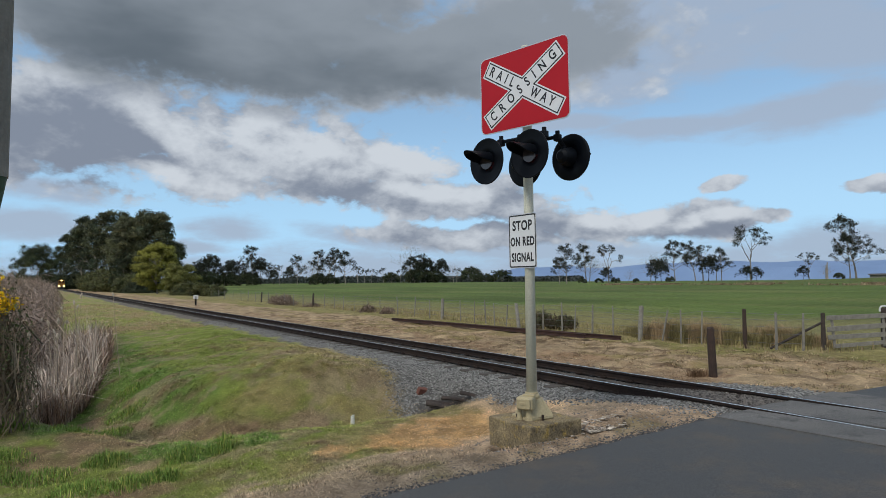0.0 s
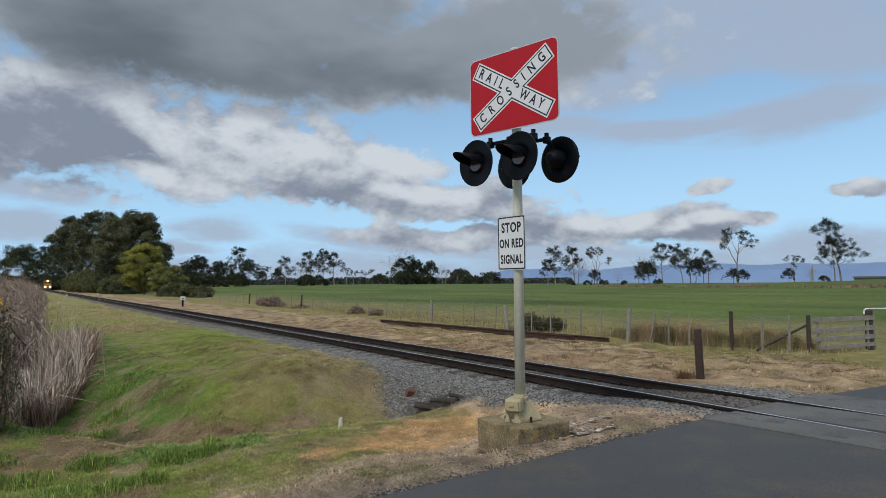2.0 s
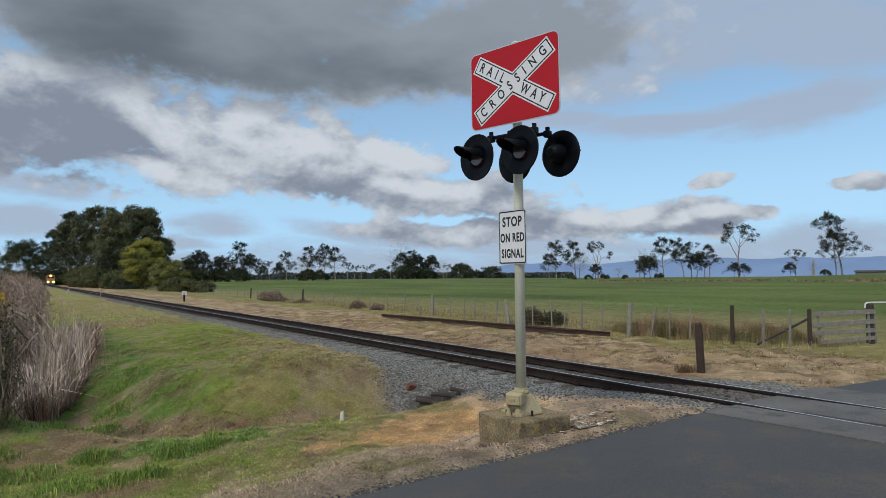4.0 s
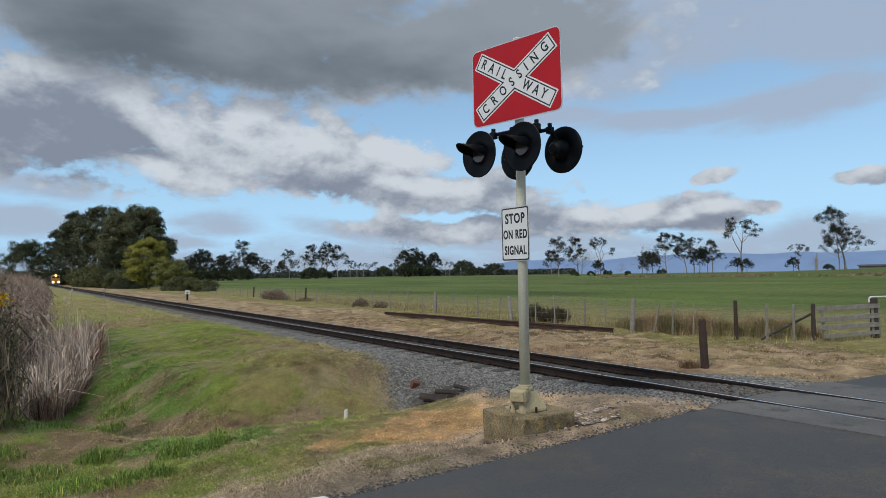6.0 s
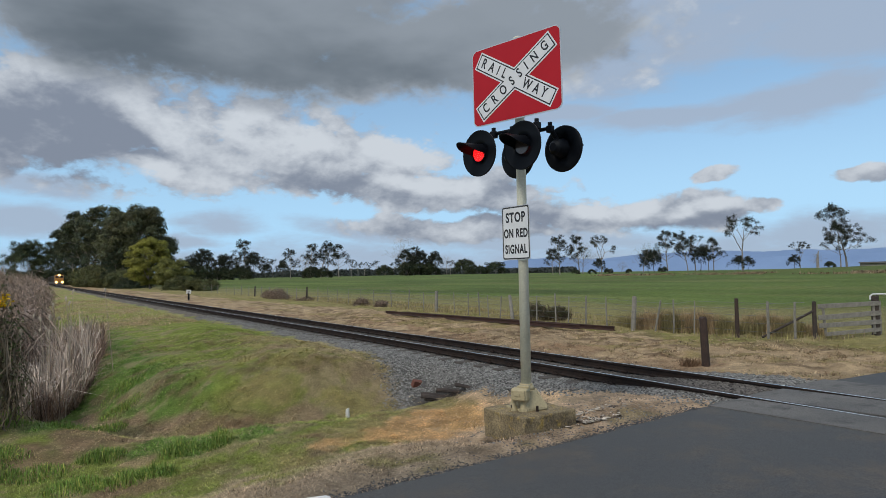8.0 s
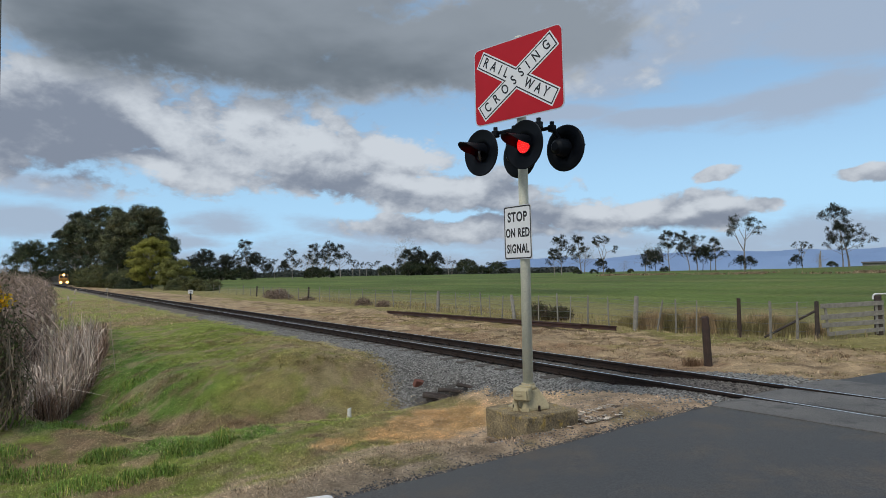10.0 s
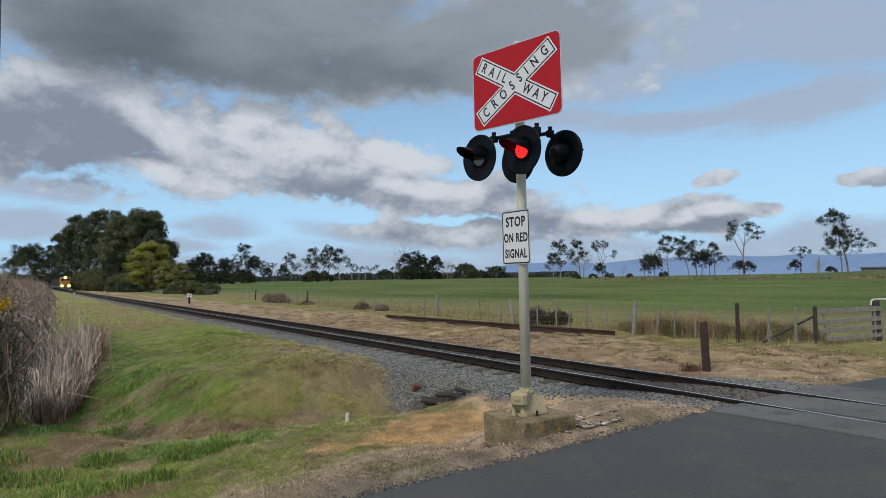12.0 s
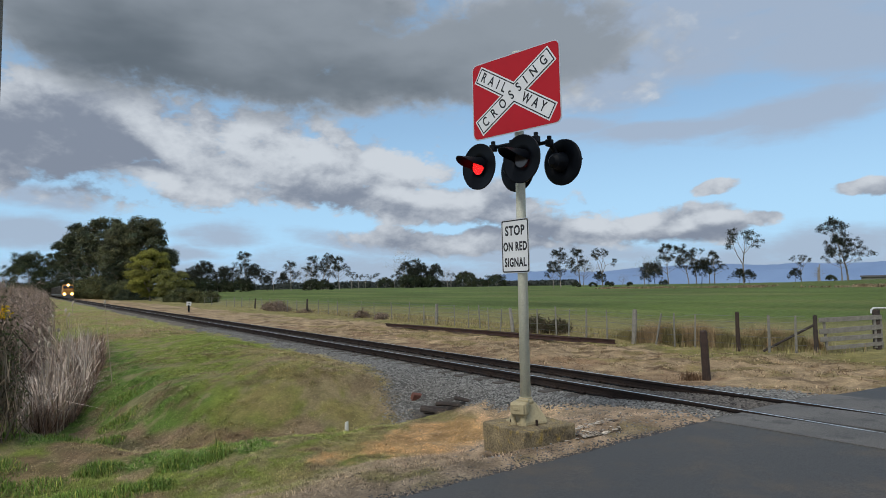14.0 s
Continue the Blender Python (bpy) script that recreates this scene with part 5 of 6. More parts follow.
def build_trees():
    dark = (0.048, 0.060, 0.034)
    # the tall stand beside the line
    stand = "tall stand beside the line"
    big = [(-27.8, 196, 22.5, 31, 0.60, (0.090, 0.100, 0.056), 2), (-26.3, 182, 21.0, 32, 0.62, (0.100, 0.104, 0.056), 2), 
           (-26.8, 215, 23.0, 34, 0.55, dark, 2), (-30.2, 372, 22.0, 36, 0.8, dark, 2), (-29.3, 345, 20.0, 37, 0.7, dark, 2), (-31.6, 395, 22.0, 38, 0.8, dark, 2), (-27.2, 178, 10.0, 39, 0.9, dark, 2), (-29.0, 300, 9.0, 40, 0.9, dark, 2)]
    big += [(-30.0, 310, 26.0, 61, 0.60, (0.060, 0.072, 0.040), 2), (-28.7, 228, 23.5, 62, 0.50, (0.070, 0.080, 0.044), 2)]
    for az, dist, h, seed, sp, col, ld in big:
        plant("gum_tree", "tall spreading dark gum tree beside the railway line", seen_at(az, dist), "bark", "tree", stand, h=h, seed=seed, trunk=0.018, fork=0.30, spread_=sp, levels=4, clump=0.050,
              leaves=80, leaf=0.0088, colour=col, kids=3, lift=0.25, leader=ld)
    plant("gum_tree", "broad dark gum tree with pale limbs beyond the hedge", seen_at(-32.9, 305), "bark", "tree", stand, h=19.0, seed=41, trunk=0.020, fork=0.26, spread_=0.95, levels=4, clump=0.075, leaves=80, leaf=0.0095, colour=(0.058, 0.072, 0.036), kids=3, leader=3)
    dome_tree("gum_tree", "broad domed dark gum tree beside the railway line", seen_at(-25.6, 186), stand, 21.5, 10.0, 71, (0.095, 0.100, 0.048), 170, 2.0, 460, 0.26, 0.16)
    dome_tree("wattle_tree", "bushy olive-green wattle tree with dense foliage", seen_at(-24.7, 142), stand, 10.8, 4.8, 72, (0.215, 0.210, 0.040), 110, 1.0, 520, 0.15, 0.04)
    dome_tree("wattle_tree", "low spreading olive-green wattle beside the taller one", seen_at(-23.0, 132), stand, 6.2, 4.0, 73, (0.150, 0.152, 0.040), 70, 0.9, 480, 0.14, 0.02)
    for az, dist, h, seed in ((-22.4, 118, 2.6, 45), (-21.3, 112, 2.3, 46), (-20.2, 108, 2.0, 47), (-26.6, 165, 4.5, 48), (-27.6, 184, 5.5, 49), (-28.2, 200, 6.0, 63), (-28.7, 222, 7.0, 64), (-27.1, 190, 7.0, 65)):
        plant("shrub", "low dark scrub at the foot of the trees", seen_at(az, dist), "dark_bark", "shrub", "scrub by the line", h=h, seed=seed, fork=0.12, spread_=0.95, levels=3, clump=0.24, leaves=150, leaf=0.03,
              colour=(0.100, 0.105, 0.042), kids=4, lift=0.0)
    for az, dist, h, seed in ((-33.6, 330, 7, 51), (-32.4, 345, 8, 52), (-31.2, 350, 8, 53), (-30.2, 345, 9, 54), (-29.3, 330, 8, 55), (-28.4, 300, 7, 56), (-28.9, 262, 6, 57), (-25.6, 160, 4.5, 58)):
        plant("shrub", "dark undergrowth below the trees", seen_at(az, dist), "dark_bark", "shrub", "scrub by the line", h=h, seed=seed, fork=0.10, spread_=1.05, levels=3, clump=0.26, leaves=150, leaf=0.03,
              colour=(0.040, 0.050, 0.026), kids=4, lift=0.0)
    # templates for the trees round the field
    hid = seen_at(-19.6, 330, -0.5)
    kinds = {}
    specs = {
        "open": ("slender gum tree with an open flat-topped crown", "gum_tree", dict(h=12, trunk=0.020, fork=0.36, spread_=0.56, levels=4, clump=0.054, leaves=40, leaf=0.0100, colour=(0.030, 0.034, 0.022), kids=2, lift=0.6)),
        "tall": ("tall gum tree with ragged foliage on pale limbs", "gum_tree", dict(h=13, trunk=0.019, fork=0.24, spread_=0.46, levels=4, clump=0.050, leaves=34, leaf=0.0095, colour=(0.028, 0.032, 0.021), kids=2, lift=0.8, bare=0.25, leader=3)),
        "round": ("dark rounded tree at the edge of the field", "field_tree", dict(h=9, trunk=0.020, fork=0.28, spread_=0.80, levels=4, clump=0.066, leaves=26, leaf=0.0145, colour=(0.027, 0.032, 0.020), kids=3, lift=0.3, leader=2)),
        "dead": ("bare grey dead tree standing in the field", "dead_tree", dict(h=12, trunk=0.020, fork=0.25, spread_=1.0, levels=4, kids=3, lift=0.6, bare=1.0, leader=3)),
        "bush": ("low dark bush along the field boundary", "bush", dict(h=4, trunk=0.02, fork=0.12, spread_=0.85, levels=3, clump=0.13, leaves=110, leaf=0.020, colour=(0.048, 0.058, 0.030), kids=4, lift=0.1)),
    }
    # bearing, distance, height, kind
    rows = [
        (-21.6, 344, 12.5, "round", 0), (-21.1, 343, 14.2, "tall", 1), (-20.5, 342, 16.2, "round", 0), (-19.5, 339, 10.8, "open", 1), (-18.9, 338, 13.1, "round", 0),
        (-18.4, 337, 13.1, "tall", 0), (-17.6, 336, 11.9, "open", 1), (-17.1, 335, 20.5, "tall", 1), (-16.5, 334, 13.4, "round", 0), (-14.9, 331, 10.2, "open", 0),
        (-15.4, 332, 7.9, "round", 1), (-14.1, 330, 9.1, "round", 0), (-13.4, 293, 13.7, "tall", 0), (-12.3, 292, 13.6, "dead", 1), (-11.7, 291, 15.8, "tall", 1),
        (-10.8, 290, 16.8, "tall", 0), (-10.2, 290, 13.2, "open", 1), (-9.2, 289, 15.3, "tall", 1), (-8.1, 288, 8.1, "open", 0), (-7.5, 414, 8.6, "open", 1),
        (-6.9, 413, 9.3, "open", 0), (-5.8, 412, 10.0, "open", 1), (-5.1, 412, 7.1, "bush", 0), (-4.3, 411, 8.6, "open", 0), (-3.4, 301, 19.2, "dead", 0),
        (-3.1, 300, 12.6, "round", 1), (-2.5, 300, 13.9, "tall", 1), (-1.8, 300, 11.8, "round", 1), (-0.5, 300, 11.2, "round", 0), (0.5, 300, 10.1, "dead", 1),
        (0.8, 300, 6.9, "open", 1), (2.2, 300, 7.5, "bush", 0), (-1.0, 300, 6.4, "bush", 1), (3.5, 341, 4.8, "bush", 1), (4.2, 341, 6.3, "open", 0),
        (4.9, 341, 6.6, "bush", 0), (5.5, 342, 6.6, "open", 1), (10.6, 165, 9.8, "tall", 0), (10.0, 165, 6.3, "tall", 1), (12.3, 166, 9.5, "tall", 1),
        (12.6, 166, 7.7, "dead", 0), (14.2, 167, 9.2, "open", 0), (12.0, 166, 2.1, "bush", 0), (14.0, 167, 4.0, "round", 1), (14.8, 168, 2.1, "bush", 1),
        (13.4, 167, 1.9, "bush", 0), (16.5, 169, 1.6, "bush", 0), (15.9, 168, 3.7, "dead", 1), (18.1, 170, 5.4, "round", 1), (18.6, 171, 5.1, "round", 0),
        (17.7, 170, 8.0, "dead", 1), (19.7, 172, 10.2, "tall", 1), (19.3, 172, 2.1, "bush", 1), (21.3, 174, 10.0, "tall", 0), (21.9, 175, 8.9, "open", 1),
        (22.3, 175, 5.8, "round", 0), (23.3, 176, 8.0, "tall", 1), (22.9, 176, 6.3, "open", 0), (25.5, 153, 11.6, "open", 1), (25.2, 153, 3.5, "round", 0),
        (25.9, 153, 3.2, "round", 1), (29.6, 159, 5.4, "open", 0), (29.2, 158, 3.2, "round", 1), (32.7, 145, 11.8, "tall", 0), (32.3, 144, 8.1, "tall", 1),
        (30.7, 142, 3.1, "dead", 0), (31.6, 143, 1.7, "bush", 0),
        (-21.4, 341, 8.0, "bush", 0), (-20.3, 340, 8.5, "bush", 1), (-19.2, 338, 7.0, "bush", 0), (-18.2, 336, 7.5, "bush", 1), (-17.3, 334, 7.0, "bush", 0), (-10.5, 288, 5.0, "bush", 1), (-11.6, 290, 5.5, "bush", 0), (-2.0, 299, 7.0, "bush", 1), (-3.0, 299, 7.0, "bush", 0),
    ]
    for az, dist, h, kind, v in rows:
        h = h + 0.6 if az > 9 and h > 4.5 else h * (0.7 if az > 9 and kind == "bush" else 1.0)
        label, name, kw = specs[kind]
        if (kind, v) not in kinds:
            kinds[(kind, v)] = plant(name, label, hid, "bark" if kind != "round" else "dark_bark", "tree" if kind != "bush" else "bush", "trees round the field", seed=60 + 7 * len(kinds), **kw)
            kinds[(kind, v)].matrix_basis = seen_at(az, dist, far_ground(az, dist), az * 37 % 360, h / kw["h"])
        else:
            ob = kinds[(kind, v)]
            keep = ob.scale.copy()
            ob.scale = (1, 1, 1)
            copy_thing(ob, seen_at(az, dist, far_ground(az, dist), az * 37 % 360, h / kw["h"]))
            ob.scale = keep
    # a line of far woods along the horizon, leaf colour greyed to stand in for haze
    rng = np.random.default_rng(5)
    cnt = 26000
    az = np.radians(rng.uniform(-26, 12, cnt))
    dist = rng.uniform(520, 620, cnt)
    top = 1.2 + 4.6 * lumps(az * 180, az * 0 + 3.0, 1.1, 7, 4) * ease(-az, -0.15, 0.1)
    z = rng.random(cnt) ** 0.8 * (top + 3.3) - 2.4
    c = np.stack([dist * np.sin(az), dist * np.cos(az), z], 1)
    u = rng.normal(0, 1, (cnt, 3)) * 0.8
    w = rng.normal(0, 1, (cnt, 3)) * 0.5
    v = np.stack([c - u, c + w, c + u, c - w], 1).reshape(-1, 3)
    col = np.repeat(np.array((0.062, 0.072, 0.066))[None] * rng.uniform(0.6, 1.4, cnt)[:, None], 4, 0)
    tagged(from_arrays("far_woods", v, np.arange(cnt * 4).reshape(-1, 4), M["leaf"], None, col), "dark line of distant woods along the horizon", "woods", "", "stuff")


def build_hills():
    """Ranges far beyond the field; the blue of the haze is put into their colour."""
    for dist, base, hi, seed, a0, a1 in ((4300, 8, 140, 3, 2, 60), (4000, 0, 70, 9, 4, 60)):
        az = np.linspace(a0, a1, 240)
        h = base + hi * (0.25 + 0.75 * lumps(az, az * 0 + 2, 7.0, seed, 5)) * ease(az, a0, a0 + 5)
        bm = bmesh.new()
        lo, mid, back = [], [], []
        for a, k in zip(np.radians(az), h):
            lo.append(bm.verts.new((dist * math.sin(a), dist * math.cos(a), -70)))
            mid.append(bm.verts.new(((dist + 250) * math.sin(a), (dist + 250) * math.cos(a), k)))
            back.append(bm.verts.new(((dist + 500) * math.sin(a), (dist + 500) * math.cos(a), -70)))
        for i in range(len(lo) - 1):
            bm.faces.new((lo[i], lo[i + 1], mid[i + 1], mid[i]))
            bm.faces.new((mid[i], mid[i + 1], back[i + 1], back[i]))
        tagged(part("backdrop_hills", bm, M["ridge"], None, "", True), "blue mountain range on the horizon, haze in its colour", "hills", "", "structure")


build_trees()
build_hills()


# ---------------------------------------------------------------- grass, reeds and hedge
def blades(name, n, s, tall, wide, tint, label, lean=0.5, seed=1, sink=0.01, category="grass", z=None, stand=1.0):
    """Bent, tapering blades of grass, each rooted in the ground."""
    rng = np.random.default_rng(seed)
    k = len(n)
    z = (height(n, s) if z is None else z) - sink
    x, y = NX * n - NY * s, NY * n + NX * s
    a = rng.random(k) * 6.283
    out = np.stack([np.cos(a), np.sin(a)], 1)
    side = np.stack([-out[:, 1], out[:, 0]], 1)
    b = np.minimum(np.abs(rng.normal(0, lean, k)), 1.5) * tall
    root = np.stack([x, y], 1)
    hw = (wide / 2)[:, None]
    mid = root + out * (b * 0.35)[:, None]
    tip = root + out * b[:, None]
    drop = np.maximum(0.35, 1 - 0.35 * b / tall)
    v = np.zeros((k, 5, 3))
    v[:, 0, :2], v[:, 1, :2] = root - side * hw, root + side * hw
    v[:, 2, :2], v[:, 3, :2] = mid + side * hw * 0.75, mid - side * hw * 0.75
    v[:, 4, :2] = tip
    v[:, :2, 2] = z[:, None]
    v[:, 2:4, 2] = (z + sink + (tall * 0.6 - sink) * stand)[:, None]
    v[:, 4, 2] = z + sink + (tall * drop - sink) * stand * np.where(rng.random(k) < 0.5, 1.0, 0.45 + 0.55 * stand)
    i = (np.arange(k) * 5)[:, None]
    f = np.concatenate([i + np.array([[0, 1, 2]]), i + np.array([[0, 2, 3]]), i + np.array([[3, 2, 4]])])
    tagged(from_arrays(name, v.reshape(-1, 3), f, M["blade"], None, np.repeat(tint, 5, 0)), label, category, "", "stuff")


def build_grass():
    rng = np.random.default_rng(2)

    def sample(k, n0, n1, s0, s1):
        return rng.uniform(n0, n1, k), rng.uniform(s0, s1, k)

    def tones(n, s, straw=0.25):
        c = cover(n, s)
        k = len(n)
        c = c * rng.uniform(0.75, 2.0, k)[:, None]
        dry = rng.random(k) < straw
        c[dry] = STRAW * rng.uniform(0.6, 1.4, dry.sum())[:, None]
        return c

    # verge and ditch near the road
    n, s = sample(210000, -1.5, 7.2, 5.15, 13.5)
    wet = cover(n, s)
    lush = (wet[:, 1] > wet[:, 0] * 1.45)
    edge = ease(s, 5.1, 5.7)
    keep = (rng.random(len(n)) < 0.35 + 0.65 * edge) & ~((np.hypot(NX * n - NY * s - 1.02, NY * n + NX * s - 7.74) < 0.58)) & ~(((n - 4.5) / 0.30) ** 2 + ((s - 5.95) / 0.36) ** 2 < 1) & ~((n > 3.8) & (s < 6.9) & (rng.random(len(n)) < 0.72)) & ~((n > 5.4) & (s < 7.9) & (rng.random(len(n)) < 0.5)) & (ballast_edge(n, s) > 0.0) & (((n - 6.6) / 0.46) ** 2 + ((s - 10.4) / 0.75) ** 2 > 0.8) & (rng.random(len(n)) < 0.22 + 0.78 * ease(lumps(n, s, 0.20, 57, 2), 0.36, 0.56))
    tall = rng.uniform(0.018, 0.066, len(n)) * (1 + 1.3 * lush) * (0.6 + 0.9 * lumps(n, s, 0.6, 15, 2))
    tall = tall * np.where((n > 3.2) & (s < 9.6), 0.6, 1.0)
    wide = rng.uniform(0.0025, 0.0062, len(n)) * (1 + 0.4 * lush)
    c = tones(n, s, 0.13)
    blades("verge_grass", n[keep], s[keep], tall[keep], wide[keep], c[keep], "mixed dry and green verge grass and thatch", 1.7, 3, stand=0.5)
    # long straggling stems lying over the thatch
    n, s = sample(5000, -1.0, 7.0, 5.6, 12.5)
    blades("thatch_stems", n, s, rng.uniform(0.06, 0.16, len(n)), rng.uniform(0.003, 0.006, len(n)), np.where((rng.random(len(n)) < 0.6)[:, None], STRAW, BROWN * 0.5) * rng.uniform(0.6, 1.4, len(n))[:, None], "long dead stems lying across the verge", 1.8, 35, stand=0.25)
    n, s = sample(8000, 1.2, 6.8, 10.8, 20)
    keep = lumps(n, s, 0.9, 49, 3) + 0.10 * ease(n, 3.0, 5.5) > 0.50
    n, s = n[keep], s[keep]
    blades("mound_stems", n, s, rng.uniform(0.06, 0.16, len(n)), rng.uniform(0.005, 0.009, len(n)), np.where((rng.random(len(n)) < 0.6)[:, None], STRAW, BROWN * 0.5) * rng.uniform(0.6, 1.3, len(n))[:, None], "dead stems lying on the mound", 2.4, 36, stand=0.3)
    # the mound
    n, s = sample(160000, 0.6, 6.9, 12.0, 34)
    keep = (rng.random(len(n)) < np.interp(s, [12, 18, 34], [1, 0.75, 0.4])) & (ballast_edge(n, s) > 0.02) & (rng.random(len(n)) < 0.25 + 0.75 * ease(lumps(n, s, 0.30, 59, 2), 0.36, 0.56))
    c = tones(n, s, 0.09)
    blades("mound_grass", n[keep], s[keep], rng.uniform(0.025, 0.085, keep.sum()), rng.uniform(0.004, 0.010, keep.sum()), c[keep], "short green and olive grass on the mound", 1.5, 4, stand=0.5)
    # matted clumps of grass, each a rosette of bent blades
    def clumps(name, cnt, k, n0, n1, s0, s1, tall, wide, label, seed, colour=None, lean=1.3, spread_=0.035, keep=None, stand=0.5):
        cn, cs = sample(cnt, n0, n1, s0, s1)
        ok = (ballast_edge(cn, cs) > 0.12) & (np.hypot(NX * cn - NY * cs - 1.0, NY * cn + NX * cs - 7.74) > 0.62)
        if keep is not None:
            ok &= keep(cn, cs)
        cn, cs = cn[ok], cs[ok]
        m = len(cn)
        tone = cover(cn, cs) if colour is None else np.array(colour)[rng.integers(0, len(colour), m)]
        tone = tone * rng.uniform(0.55, 1.6, m)[:, None]
        size = rng.uniform(0.5, 1.4, m)
        n, s = np.repeat(cn, k) + rng.normal(0, spread_, m * k), np.repeat(cs, k) + rng.normal(0, spread_, m * k)
        blades(name, n, s, rng.uniform(*tall, m * k) * np.repeat(size, k), rng.uniform(*wide, m * k), np.repeat(tone, k, 0) * rng.uniform(0.7, 1.35, m * k)[:, None], label, lean, seed, stand=stand)

    clumps("mound_clumps", 6500, 13, 0.6, 6.9, 10.8, 24, (0.05, 0.13), (0.005, 0.010), "matted clumps of olive grass on the mound", 81, keep=lambda n, s: lumps(n, s, 0.6, 45, 2) > 0.42)
    clumps("verge_clumps", 2600, 12, -1.0, 4.6, 5.5, 10.8, (0.04, 0.10), (0.004, 0.008), "matted clumps of grass on the verge", 82)
    clumps("sprayed_clumps", 900, 12, 3.2, 6.6, 7.0, 9.8, (0.03, 0.075), (0.003, 0.006), "dead orange and straw clumps of sprayed grass", 83, lean=1.7)
    clumps("far_verge_clumps", 5600, 9, 10.6, 16.6, 5.0, 30, (0.05, 0.13), (0.006, 0.013), "dry straw and brown clumps along the line", 84, (STRAW * 0.75, BROWN * 0.55, STRAW * 0.95, OLIVE * 0.7, BROWN * 0.9), 1.4, 0.05, lambda n, s: lumps(n, s, 0.8, 47, 2) > 0.46)
    n, s = sample(5200, 4.9, 7.7, 5.7, 9.4)
    keep = (ballast_edge(n, s) > -0.1) & (np.hypot(NX * n - NY * s - 1.0, NY * n + NX * s - 7.74) > 0.6) & (s > np.interp(n, [4.9, 6.2, 7.7], [7.0, 6.3, 5.9]) - rng.random(len(n)) ** 2 * 0.8)
    k = keep.sum()
    blades("straw_litter", n[keep], s[keep], rng.uniform(0.03, 0.10, k), rng.uniform(0.003, 0.006, k), np.array((0.68, 0.51, 0.35)) * rng.uniform(0.5, 1.3, k)[:, None], "pale flattened straw beside the footing", 2.0, 85, stand=0.3)
    # lush tussocks in the ditch
    tn, ts, tt, tw, tc_ = [], [], [], [], []
    for n0, s0, r, k in ((1.87, 10.15, 0.30, 900), (2.35, 9.95, 0.28, 800), (1.45, 9.35, 0.28, 600), (0.91, 10.8, 0.36, 900), (0.1, 10.5, 0.45, 900), (1.1, 9.35, 0.40, 700), (0.5, 9.6, 0.4, 700), (-0.4, 11.4, 0.45, 800), (2.55, 10.6, 0.16, 300), (0.95, 13.5, 0.42, 1000), (0.55, 13.0, 0.35, 800), (1.3, 14.4, 0.40, 900), (1.7, 15.6, 0.45, 900), (1.9, 17.0, 0.5, 800), (-0.4, 13.0, 0.5, 900), (0.0, 9.0, 0.4, 600), (-0.5, 15.2, 0.5, 900), (-0.6, 17.0, 0.5, 700), (-0.7, 14.2, 0.45, 1000), (-0.9, 11.8, 0.5, 900), (-0.5, 10.6, 0.45, 900)):
        a, q = rng.random(k) * 6.283, r * np.sqrt(rng.random(k))
        tn.append(n0 + q * np.cos(a))
        ts.append(s0 + q * np.sin(a))
        tt.append(rng.uniform(0.07, 0.23, k) * (1.25 - 0.9 * q / r))
        tw.append(rng.uniform(0.005, 0.011, k))
        tc_.append(np.where((rng.random(k) < 0.18)[:, None], GREEN * 1.1, LUSH) * rng.uniform(0.7, 1.7, k)[:, None] * rng.uniform(0.8, 1.15))
    blades("tussocks", np.concatenate(tn), np.concatenate(ts), np.concatenate(tt), np.concatenate(tw), np.concatenate(tc_), "lush green grass tussocks in the ditch", 0.85, 6)
    # far verge along the rails
    n, s = sample(42000, 10.5, 17.5, 5.3, 34)
    c = tones(n, s, 0.35)
    blades("dry_grass", n, s, rng.uniform(0.02, 0.065, len(n)), rng.uniform(0.004, 0.010, len(n)), c, "short dry straw-coloured grass along the line", 1.6, 7, stand=0.4)
    n, s = sample(26000, 10.6, 16.2, 5.6, 30)
    keep = lumps(n, s, 0.7, 43, 3) > 0.56
    k = keep.sum()
    blades("dead_weeds", n[keep], s[keep], rng.uniform(0.03, 0.10, k), rng.uniform(0.004, 0.010, k), np.where((rng.random(k) < 0.5)[:, None], BROWN * 0.6, STRAW * 0.9) * rng.uniform(0.5, 1.4, k)[:, None], "brown dead weeds on the far verge", 1.7, 44, stand=0.5)
    # tall growth at the fence
    n, s = sample(16000, 16.6, 20.5, 8.5, 60)
    n = n + np.interp(s, [8, 20, 34, 60], [0, 0, 1.3, 2.0])
    keep = lumps(n, s, 1.5, 19) > 0.36
    k = keep.sum()
    c = np.where((rng.random(k) < 0.5)[:, None], STRAW * 0.72, OLIVE * 0.9) * rng.uniform(0.6, 1.3, k)[:, None]
    blades("fence_grass", n[keep], s[keep], rng.uniform(0.06, 0.26, k) * (0.5 + lumps(n[keep], s[keep], 2.0, 23)), rng.uniform(0.008, 0.016, k), c, "tall dry grass along the fence", 0.35, 8)
    tn, ts = [], []
    for s0 in (9.7, 10.1, 10.5, 10.9, 11.3, 11.7, 12.1, 12.6, 13.2, 14.0, 14.8):
        k = 2600
        tn.append(np.interp(s0, [9.6, 10.6, 11.4, 15], [19.3, 18.75, 18.1, 18.0]) + np.clip(rng.normal(0, 0.30, k), -0.6, 0.8))
        ts.append(s0 + 0.3 + np.clip(rng.normal(0, 0.35, k), -0.5, 0.6))
    n, s = np.concatenate(tn), np.concatenate(ts)
